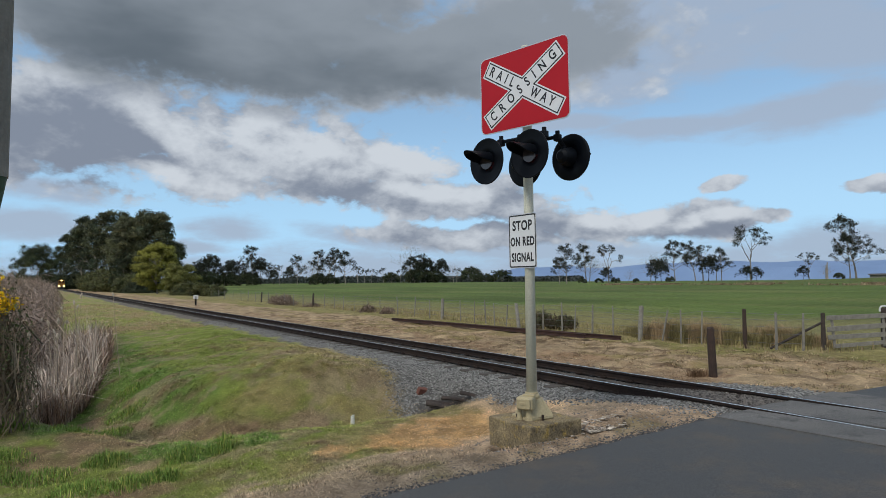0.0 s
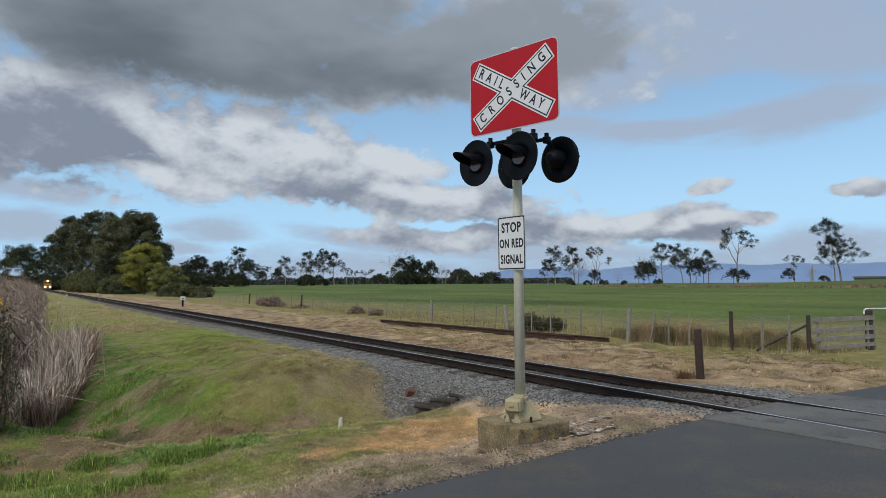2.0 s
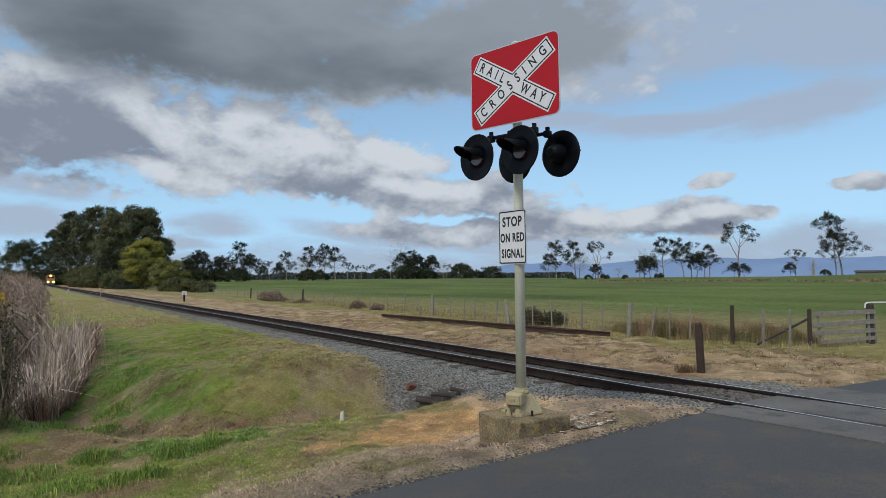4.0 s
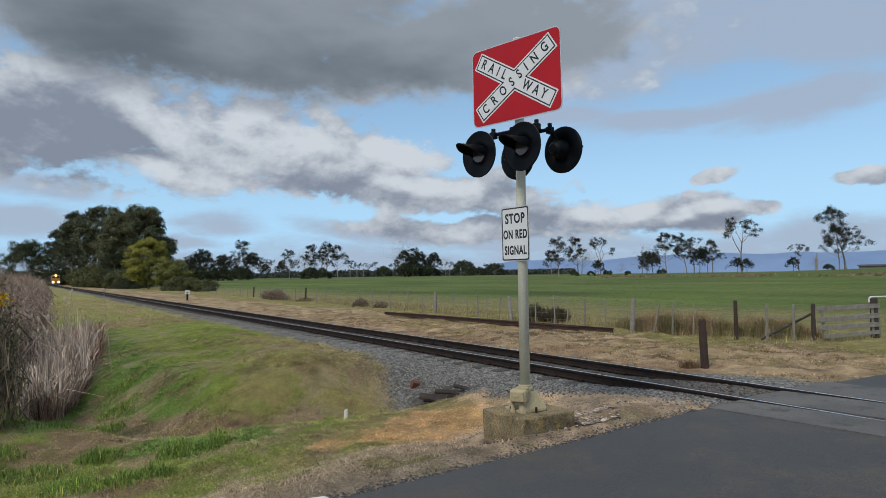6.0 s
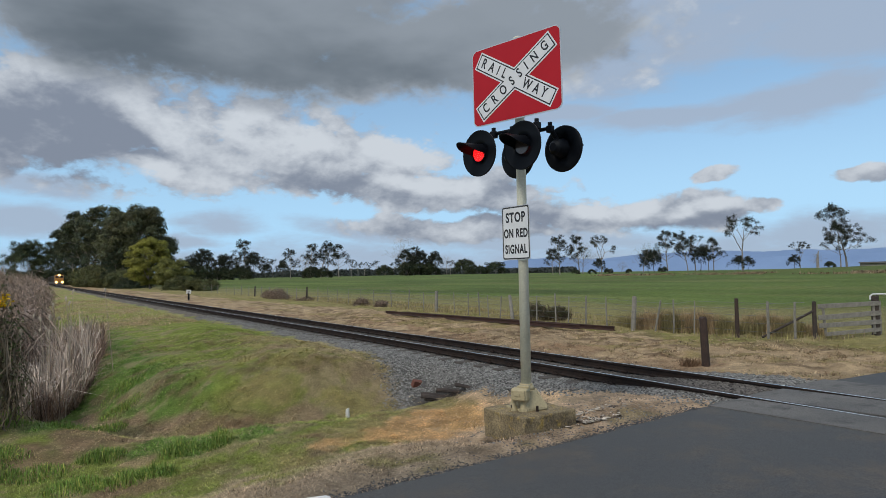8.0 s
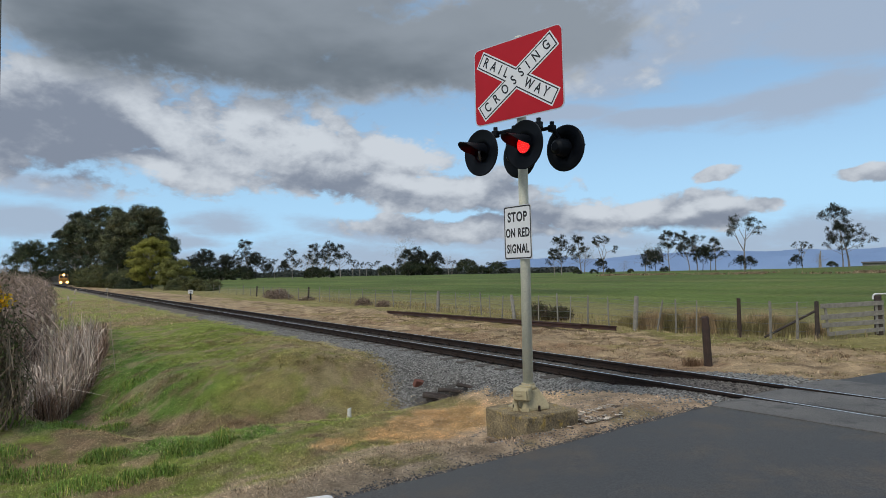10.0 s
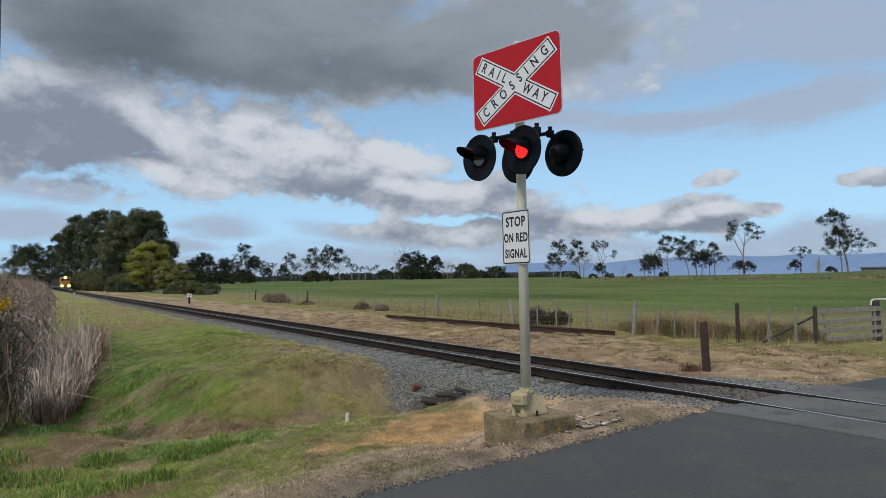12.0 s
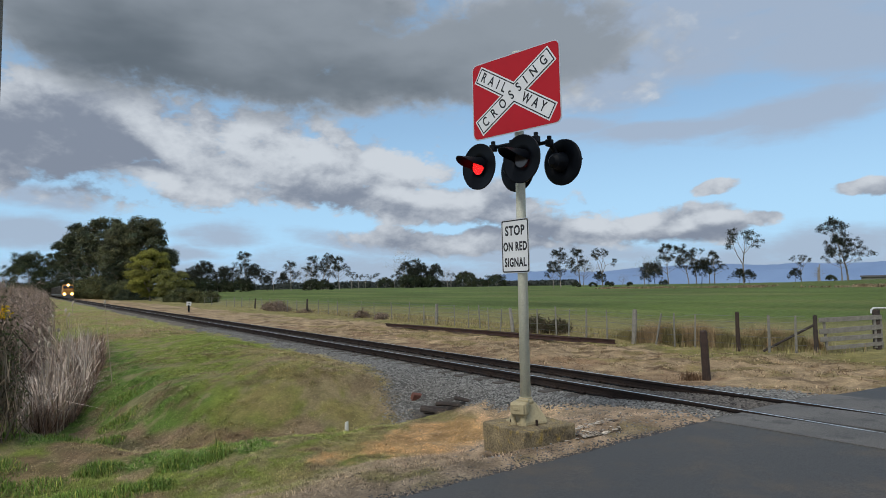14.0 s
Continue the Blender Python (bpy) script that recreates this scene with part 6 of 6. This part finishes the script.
    blades("brown_tussocks", n, s, rng.uniform(0.25, 0.80, len(n)) * (0.25 + 1.2 * lumps(n, s, 0.8, 51, 2)), rng.uniform(0.004, 0.008, len(n)), np.where((lumps(n, s, 0.5, 53, 2) > 0.5)[:, None], np.array((0.42, 0.30, 0.17)), np.array((0.26, 0.22, 0.10))) * rng.uniform(0.6, 1.25, len(n))[:, None], "brown dead tussock grass behind the fence", 0.45, 9)
    # field edge growth further off
    n, s = sample(16000, 18, 30, 6, 90)
    c = cover(n, s) * rng.uniform(0.95, 1.7, len(n))[:, None]
    blades("field_grass", n, s, rng.uniform(0.02, 0.06, len(n)), rng.uniform(0.012, 0.025, len(n)), c, "rough pasture grass behind the fence", 0.8, 10)
    n, s = sample(24000, -1.5, 6.7, 30, 75)
    keep = n > np.interp(s, [30, 75], [0.8, 2.2])
    c = tones(n, s, 0.45)
    blades("line_side_grass", n[keep], s[keep], rng.uniform(0.04, 0.12, keep.sum()), rng.uniform(0.012, 0.025, keep.sum()), c[keep], "rough grass along the line", 0.7, 12)
    # straw tussocks on the far bank
    k = 9000
    s = rng.uniform(10, 92, k)
    n = 100 + rng.normal(0, 1.4, k)
    keep = lumps(n, s, 5.0, 29, 2) > 0.5
    k = keep.sum()
    blades("bank_tussocks", n[keep], s[keep], rng.uniform(0.15, 0.45, k), rng.uniform(0.10, 0.22, k), STRAW * 0.60 * rng.uniform(0.6, 1.2, k)[:, None], "pale tussock grass on the far bank", 0.5, 31)
    # pale stalks between hedge and reeds
    k = 3800
    s = rng.uniform(15, 48, k)
    n = np.interp(s, [15, 48], [-0.7, 0.6]) + rng.normal(0, 0.45, k)
    blades("ditch_stalks", n, s, rng.uniform(0.4, 1.15, k), rng.uniform(0.006, 0.016, k), np.array((0.40, 0.30, 0.25)) * rng.uniform(0.5, 1.3, k)[:, None], "pale mauve-brown dead stalks along the ditch", 0.4, 33)
    # clump at the foot of the stout post, and dead leaves and chips by the road
    k = 500
    n, s = 11.3 + rng.normal(0, 0.10, k), 8.12 + rng.normal(0, 0.10, k)
    blades("dead_clump", n, s, rng.uniform(0.08, 0.2, k), rng.uniform(0.006, 0.012, k), BROWN * 0.8 * rng.uniform(0.6, 1.3, k)[:, None], "brown dead grass clump beside the post", 0.6, 14)
    k = 240
    near = rng.random(k) < 0.6
    n, s = np.where(near, 5.78, 6.0) + rng.normal(0, 1, k) * np.where(near, 0.20, 0.45), np.where(near, 5.48, 5.8) + np.abs(rng.normal(0, 1, k)) * np.where(near, 0.10, 0.22)
    v = np.array([(-1, -0.5, 0), (1, -0.5, 0.1), (1, 0.5, 0), (-1, 0.5, 0.15)])
    a = rng.random(k) * 6.283
    sz = rng.uniform(0.012, 0.04, k)
    q = np.zeros((k, 4, 3))
    q[:, :, 0] = (v[None, :, 0] * np.cos(a)[:, None] - v[None, :, 1] * np.sin(a)[:, None]) * sz[:, None] + (NX * n - NY * s)[:, None]
    q[:, :, 1] = (v[None, :, 0] * np.sin(a)[:, None] + v[None, :, 1] * np.cos(a)[:, None]) * sz[:, None] + (NY * n + NX * s)[:, None]
    q[:, :, 2] = v[None, :, 2] * sz[:, None] * 2 + height(n, s)[:, None] + 0.012
    col = np.where((rng.random(k) < 0.72)[:, None], np.array((0.60, 0.52, 0.42)), np.array((0.13, 0.09, 0.065))) * rng.uniform(0.7, 1.2, k)[:, None]
    tagged(from_arrays("leaf_litter", q.reshape(-1, 3), np.arange(k * 4).reshape(-1, 4), M["blade"], None, np.repeat(col, 4, 0)), "pale bark chips and dead leaves beside the road", "litter", "", "stuff")


def build_reeds():
    rng = np.random.default_rng(17)
    REED = np.array((0.56, 0.445, 0.345))
    # upright dead stems and tangled leaves
    k = 800
    s = rng.uniform(16.6, 27.5, k)
    mid = np.interp(s, [16.3, 19, 27], [0.25, 0.65, 1.3])
    n = mid + np.clip(rng.normal(0, 1, k), -1.6, 1.5) * np.interp(s, [16.3, 19, 22, 27], [0.10, 0.38, 0.62, 0.6])
    tall = rng.uniform(0.6, 1.95, k) * np.interp(np.abs(n - mid), [0, 0.8, 1.4], [1.0, 0.75, 0.45])
    blades("reed_bed", n, s, tall, rng.uniform(0.008, 0.022, k), REED * np.array((0.92, 0.92, 0.98)) * rng.uniform(0.25, 1.4, k)[:, None], "dead pale brown reeds and tangled leaves in the ditch", 0.6, 18, 0.02, "reeds")
    k = 1300
    s = rng.uniform(16.4, 25.5, k)
    n = np.interp(s, [16.3, 19, 26], [0.25, 0.65, 1.2]) + np.clip(rng.normal(0, 1, k), -1.6, 1.3) * np.interp(s, [16.3, 19, 26], [0.2, 0.45, 0.5])
    blades("reed_leaves", n, s, rng.uniform(0.6, 1.5, k), rng.uniform(0.018, 0.042, k), np.array((0.55, 0.45, 0.37)) * rng.uniform(0.7, 1.25, k)[:, None], "pale bent dead reed leaves", 0.62, 20, 0.02, "reeds")
    k = 5200
    s = rng.uniform(16.0, 28.5, k)
    n = np.interp(s, [16.0, 19, 28], [0.25, 0.8, 1.6]) + np.clip(rng.normal(0, 1, k), -1.6, 1.4) * np.interp(s, [16, 19, 22, 28], [0.10, 0.38, 0.62, 0.6])
    blades("reed_litter", n, s, rng.uniform(0.2, 0.95, k), rng.uniform(0.008, 0.018, k), np.array((0.33, 0.215, 0.155)) * rng.uniform(0.3, 1.2, k)[:, None], "collapsed brown reed leaves", 0.8, 19, 0.0, "reeds")
    bmh = bmesh.new()
    bmesh.ops.create_uvsphere(bmh, u_segments=10, v_segments=7, radius=1.0)
    for v in bmh.verts:
        v.co = Vector((v.co.x * 0.034, v.co.y * 0.034, v.co.z * 0.070)) * (1 + 0.5 * noise.noise(v.co * 3))
    mh = bpy.data.meshes.new("seed_head")
    bmh.to_mesh(mh)
    bmh.free()
    mh.materials.append(material("cattail_fluff", (0.40, 0.33, 0.25), (0.56, 0.47, 0.37), 20, 1.0, 0, 1.0, 120))
    for i in range(17):
        s = rng.uniform(16.8, 24)
        n = 0.6 + rng.normal(0, 0.45)
        z = ground_at(n, s)
        h = rng.uniform(1.9, 2.3) if i < 11 else rng.uniform(1.4, 1.9)
        p = rl(n, s)
        ct = thing("cattail", pose(p.x, p.y, z, rng.normal(0, 3), rng.normal(0, 3), rng.uniform(0, 360)), "dead cattail with a fluffy pale seed head", "cattail", "cattails in the ditch")
        bm = bmesh.new()
        rod(bm, (0, 0, -0.05), (0, 0, h), 0.009, 6, 0.006)
        part("stem", bm, M["reed"], ct)
        o = new("seed_head", mh)
        o.parent = ct
        o.matrix_basis = pose(0, 0, h + 0.05, rng.normal(0, 8), rng.normal(0, 8), 0) @ Matrix.Diagonal((rng.uniform(0.6, 1.2), rng.uniform(0.6, 1.2), rng.uniform(0.7, 1.2), 1))


def twig_bush(name, label, p, r, h, seed, twigs, leaf_n, twig_col, leaf_col, flower=0, group="hedge along the ditch"):
    """A tangle of fine twigs with small leaves, uneven outside and open inside."""
    rng = np.random.default_rng(seed)
    ob = thing(name, pose(p.x, p.y, p.z), label, "bush", group)
    k = twigs
    a, u = rng.random(k) * 6.283, rng.random(k)
    rad = r * np.sqrt(rng.random(k)) * (0.75 + 0.5 * lumps(a * 1.0, a * 0 + seed, 1.0, seed, 2))
    top = h * np.sqrt(np.maximum(0.05, 1 - (rad / (r * 1.15)) ** 2)) * rng.uniform(0.45, 1.12, k) * (0.7 + 0.6 * lumps(rad * np.cos(a) + 50, rad * np.sin(a) + 50, 0.8, seed, 2))
    tipx, tipy = rad * np.cos(a), rad * np.sin(a)
    tip = np.stack([tipx, tipy, top], 1)
    root = np.stack([tipx * 0.75 + rng.normal(0, 0.22 * r, k), tipy * 0.75 + rng.normal(0, 0.22 * r, k), np.maximum(0, top - rng.uniform(0.15, 0.75, k) * h * 0.6)], 1)
    bend = (tip + root) / 2 + rng.normal(0, 0.10, (k, 3))
    w = rng.normal(0, 1, (k, 3))
    w /= np.linalg.norm(w, axis=1)[:, None]
    w = w * rng.uniform(0.006, 0.016, k)[:, None] * (1 + r * 0.25)
    v = np.stack([root - w, root + w, bend + w * 0.8, bend - w * 0.8, tip], 1)
    i = (np.arange(k) * 5)[:, None]
    f = np.concatenate([i + np.array([[0, 1, 2]]), i + np.array([[0, 2, 3]]), i + np.array([[3, 2, 4]])])
    from_arrays("twig_tangle", v.reshape(-1, 3), f, M["blade"], ob, np.repeat(np.array(twig_col) * rng.uniform(0.5, 1.4, k)[:, None], 5, 0))

    def tufts(part_name, cnt, col, size, pick):
        c = tip[pick] + rng.normal(0, 0.07, (cnt, 3)) * (0.6 + 0.4 * r)
        q, e = rng.normal(0, 1, (cnt, 3)), rng.normal(0, 1, (cnt, 3))
        q, e = q / np.linalg.norm(q, axis=1)[:, None] * size, e / np.linalg.norm(e, axis=1)[:, None] * size * 0.5
        vv = np.stack([c - q, c + e, c + q, c - e], 1).reshape(-1, 3)
        from_arrays(part_name, vv, np.arange(cnt * 4).reshape(-1, 4), M["leaf"], ob, np.repeat(np.array(col) * rng.uniform(0.6, 1.3, cnt)[:, None], 4, 0))

    if leaf_n:
        tufts("foliage", leaf_n, leaf_col, 0.035 * (0.7 + 0.3 * r), rng.integers(0, k, leaf_n))
    if flower:
        sub = np.argsort(-top)[rng.integers(0, 160, 16)]
        tufts("flowers", flower, (0.90, 0.58, 0.015), 0.036, sub[rng.integers(0, 16, flower)])
    return ob


def build_hedge():
    rng = random.Random(12)
    mauve, dull = (0.46, 0.345, 0.285), (0.23, 0.18, 0.12)
    rows = [(-0.95, 20.5, 1.2, 1.5), (-1.15, 23.5, 1.5, 1.8), (-1.1, 26.5, 1.5, 2.0), (-0.8, 30, 1.6, 2.1), (-1.6, 33, 1.9, 2.4), (-0.9, 36.5, 1.8, 2.3), (-1.7, 40, 2.1, 2.5), (-0.9, 45, 2.0, 2.4), (-1.8, 50, 2.3, 2.6), (-0.6, 56, 2.1, 2.5),
            (-1.5, 62, 2.4, 2.6), (-0.3, 69, 2.3, 2.6), (-1.0, 77, 2.5, 2.7), (0.2, 85, 2.3, 2.6), (-0.8, 95, 2.6, 2.8), (0.6, 104, 2.4, 2.7), (-3.5, 58, 2.5, 2.9), (-3.6, 72, 2.6, 3.0)]
    for i, (n, s, r, h) in enumerate(rows):
        h += 0.3
        twig_bush("hedge_bush", "bare brown twiggy bush with sparse dull leaves", rl(n, s, ground_at(n, s) - 0.05), r, h, 200 + i, 3000 if s < 50 else 2000, 1500 if i % 3 else 3000, mauve if i % 2 else (0.38, 0.275, 0.21), dull)
    twig_bush("gorse_bush", "dark green gorse bush with bright yellow flowers", rl(-0.74, 12.9, ground_at(-0.74, 12.9) - 0.05), 0.68, 2.36, 262, 1300, 2600, (0.22, 0.17, 0.12), (0.085, 0.105, 0.04), 1300)
    twig_bush("gorse_bush", "dark green gorse bush with bright yellow flowers", rl(-1.05, 15.6, ground_at(-1.05, 15.6) - 0.05), 0.6, 1.6, 261, 1300, 1700, (0.24, 0.18, 0.13), (0.08, 0.10, 0.04), 500)
    # dark scrub by the fence
    for n, s, r, h, sd in ((17.7, 20.1, 0.55, 0.62, 270), (18.2, 19.3, 0.5, 0.5, 271)):
        twig_bush("fence_shrub", "low dark green shrub growing against the fence", rl(n, s, ground_at(n, s)), r, h, sd, 1500, 2600, (0.12, 0.09, 0.06), (0.075, 0.085, 0.035), 0, "shrubs at the fence")
    for n, s, r, h, sd in ((19.5, 59, 1.2, 0.90, 272), (19.2, 56.3, 0.9, 0.5, 273), (18.9, 49.5, 0.6, 0.35, 274), (18.4, 38, 0.5, 0.40, 275), (18.3, 35, 0.4, 0.35, 276)):
        twig_bush("dead_shrub", "grey-brown dead scrub heaped against the fence", rl(n, s, ground_at(n, s)), r, h, sd, 1700, 0, (0.27, 0.20, 0.15), (0.1, 0.1, 0.1), 0, "shrubs at the fence")


M["reed"] = material("reed_stem", (0.34, 0.27, 0.19), (0.46, 0.38, 0.28), 12, 0.9, 0, 0.2, 60)
build_grass()
build_reeds()
build_hedge()


# ---------------------------------------------------------------- the train
def build_train():
    """A locomotive and its wagons; local -y is forwards, towards the crossing, and z = 0 is the rail head."""
    yellow = material("loco_yellow", (0.46, 0.20, 0.035), (0.56, 0.26, 0.05), 1.5, 0.5, 0, 0.05, 20, (0.20, 0.12, 0.05), -0.1)
    grey = material("loco_grey", (0.10, 0.10, 0.11), (0.16, 0.16, 0.17), 1.5, 0.6, 0, 0.05, 20)
    pale = material("wagon_grey", (0.055, 0.05, 0.045), (0.09, 0.085, 0.075), 0.8, 0.7, 0, 0.1, 12, (0.16, 0.10, 0.07), -0.05)
    glass = plain("cab_glass", (0.02, 0.025, 0.03), 0.1, 0, 0.8)
    lamp = glow("headlight_glow", (1.0, 0.55, 0.15), 5.5)
    loco = thing("locomotive", rail_pose(8.7, 260), "yellow diesel locomotive with three lit headlights", "locomotive")
    bm = bmesh.new()
    box(bm, 2.7, 15.5, 0.35, pose(0, 7.9, 1.05), 0.05)
    part("underframe", bm, grey, loco)
    bm = bmesh.new()
    box(bm, 2.6, 2.6, 2.55, pose(0, 2.0, 2.48), 0.18, 0.94)
    part("cab", bm, yellow, loco, "yellow cab")
    bm = bmesh.new()
    box(bm, 2.3, 1.2, 1.25, pose(0, 0.55, 1.85), 0.12)
    part("nose", bm, yellow, loco, "short yellow nose")
    bm = bmesh.new()
    box(bm, 1.9, 11.5, 2.25, pose(0, 9.3, 2.35), 0.15, 0.95)
    box(bm, 1.2, 2.0, 0.25, pose(0, 8, 3.55), 0.05)
    part("engine_hood", bm, yellow, loco)
    for x in (-0.62, 0.62):
        bm = bmesh.new()
        box(bm, 0.95, 0.04, 0.62, pose(x, 0.70, 3.05, -4), 0.03)
        part("windscreen", bm, glass, loco, "dark cab window")
    for x, z, r in ((0, 3.62, 0.34), (-0.85, 1.30, 0.36), (0.85, 1.30, 0.36)):
        y = 0.60 if z > 3 else -0.10
        bm = bmesh.new()
        tube(bm, r + 0.06, r + 0.09, 0.28, pose(x, y + 0.28, z, 90), 20)
        h = part("headlight", bm, grey, loco, "lit headlight")
        bm = bmesh.new()
        tube(bm, r, r, 0.03, pose(x, y + 0.01, z, 90), 20)
        part("headlight_glass", bm, lamp, h, "bright warm headlight glass")
    bm = bmesh.new()
    box(bm, 2.5, 0.12, 0.5, pose(0, -0.05, 0.85), 0.03)
    plate(bm, [(-1.25, 0), (1.25, 0), (0.9, -0.45), (-0.9, -0.45)], 0.06, pose(0, -0.08, 0.62, 90))
    part("pilot", bm, grey, loco)
    bm = bmesh.new()
    for x in (-1.2, -0.6, 0.6, 1.2):
        rod(bm, (x, -0.02, 1.2), (x, -0.02, 2.25), 0.022, 6)
    rod(bm, (-1.2, -0.02, 2.25), (-0.6, -0.02, 2.25), 0.022, 6)
    rod(bm, (0.6, -0.02, 2.25), (1.2, -0.02, 2.25), 0.022, 6)
    part("handrail", bm, pale, loco)

    def bogies(parent, ys):
        for y in ys:
            bm = bmesh.new()
            box(bm, 1.9, 2.6, 0.35, pose(0, y, 0.58), 0.05)
            bg = part("bogie", bm, grey, parent)
            for dy in (-0.85, 0.85):
                bm = bmesh.new()
                for x in (-0.55, 0.55):
                    tube(bm, 0.42, 0.42, 0.11, pose(x - 0.055, y + dy, 0.425, 0, 90, 0), 20)
                rod(bm, (-0.55, y + dy, 0.425), (0.55, y + dy, 0.425), 0.07, 8)
                part("wheelset", bm, M["rust"], bg)

    bogies(loco, (3.0, 12.8))
    first = thing("container_wagon", rail_pose(8.7, 277), "grey covered freight wagon behind the locomotive", "wagon", "wagons of the train")
    bm = bmesh.new()
    box(bm, 2.4, 13.0, 0.35, pose(0, 6.7, 1.0), 0.04)
    part("underframe", bm, grey, first)
    bm = bmesh.new()
    box(bm, 2.5, 12.6, 2.3, pose(0, 6.7, 2.35), 0.10, 0.97)
    part("body", bm, pale, first, "pale grey ribbed body")
    for k in range(14):
        for x in (-1.26, 1.26):
            bm = bmesh.new()
            box(bm, 0.06, 0.10, 2.1, pose(x, 0.9 + k * 0.9, 2.3))
            part("rib", bm, pale, first)
    bogies(first, (2.2, 11.2))
    cars = [loco, first]
    for k in range(1, 6):
        cars.append(copy_thing(first, rail_pose(8.7, 277 + 14.2 * k)))
    return cars


train = build_train()


# ---------------------------------------------------------------- what moves
def motions():
    # light units flip between dark glass and lit face: the two that face the camera take turns
    far_unit, near_unit = light_units[0], light_units[1]
    far_on = [(6.37, 7.11), (7.79, 8.52), (9.25, 9.97), (10.69, 11.42), (12.10, 12.81), (13.55, 99)]
    near_on = [(7.13, 7.80), (8.52, 9.25), (9.97, 10.70), (11.40, 12.11), (12.85, 13.55)]
    for unit, spans in ((far_unit, far_on), (near_unit, near_on)):
        rows = [(0.0, 0)]
        for a, b in spans:
            for t, turn in ((a - 0.1, 0), (a - 0.0667, 60), (a - 0.0333, 120), (a, 180), (b, 180), (b + 0.0333, 120), (b + 0.0667, 60), (b + 0.1, 0)):
                if t <= 14.0:
                    rows.append((t, turn))
        if rows[-1][0] < 14.0:
            rows.append((14.0, rows[-1][1]))
        walk(unit, [(t, pose(0, 0, 0, 0, turn, 0)) for t, turn in rows])

    # the train rolls towards the crossing; s of the locomotive's front, its wagons behind it
    front = [(0.0, 266.0), (3.0, 246.0), (6.5, 221.5), (10.5, 192.5), (12.0, 181.0), (14.0, 166.0)]
    for k, car in enumerate(train):
        back = 0.0 if k == 0 else 16.6 + 14.2 * (k - 1)
        walk(car, [(t, rail_pose(8.7, s * 1.193 - 5.7 + back)) for t, s in front])


motions()
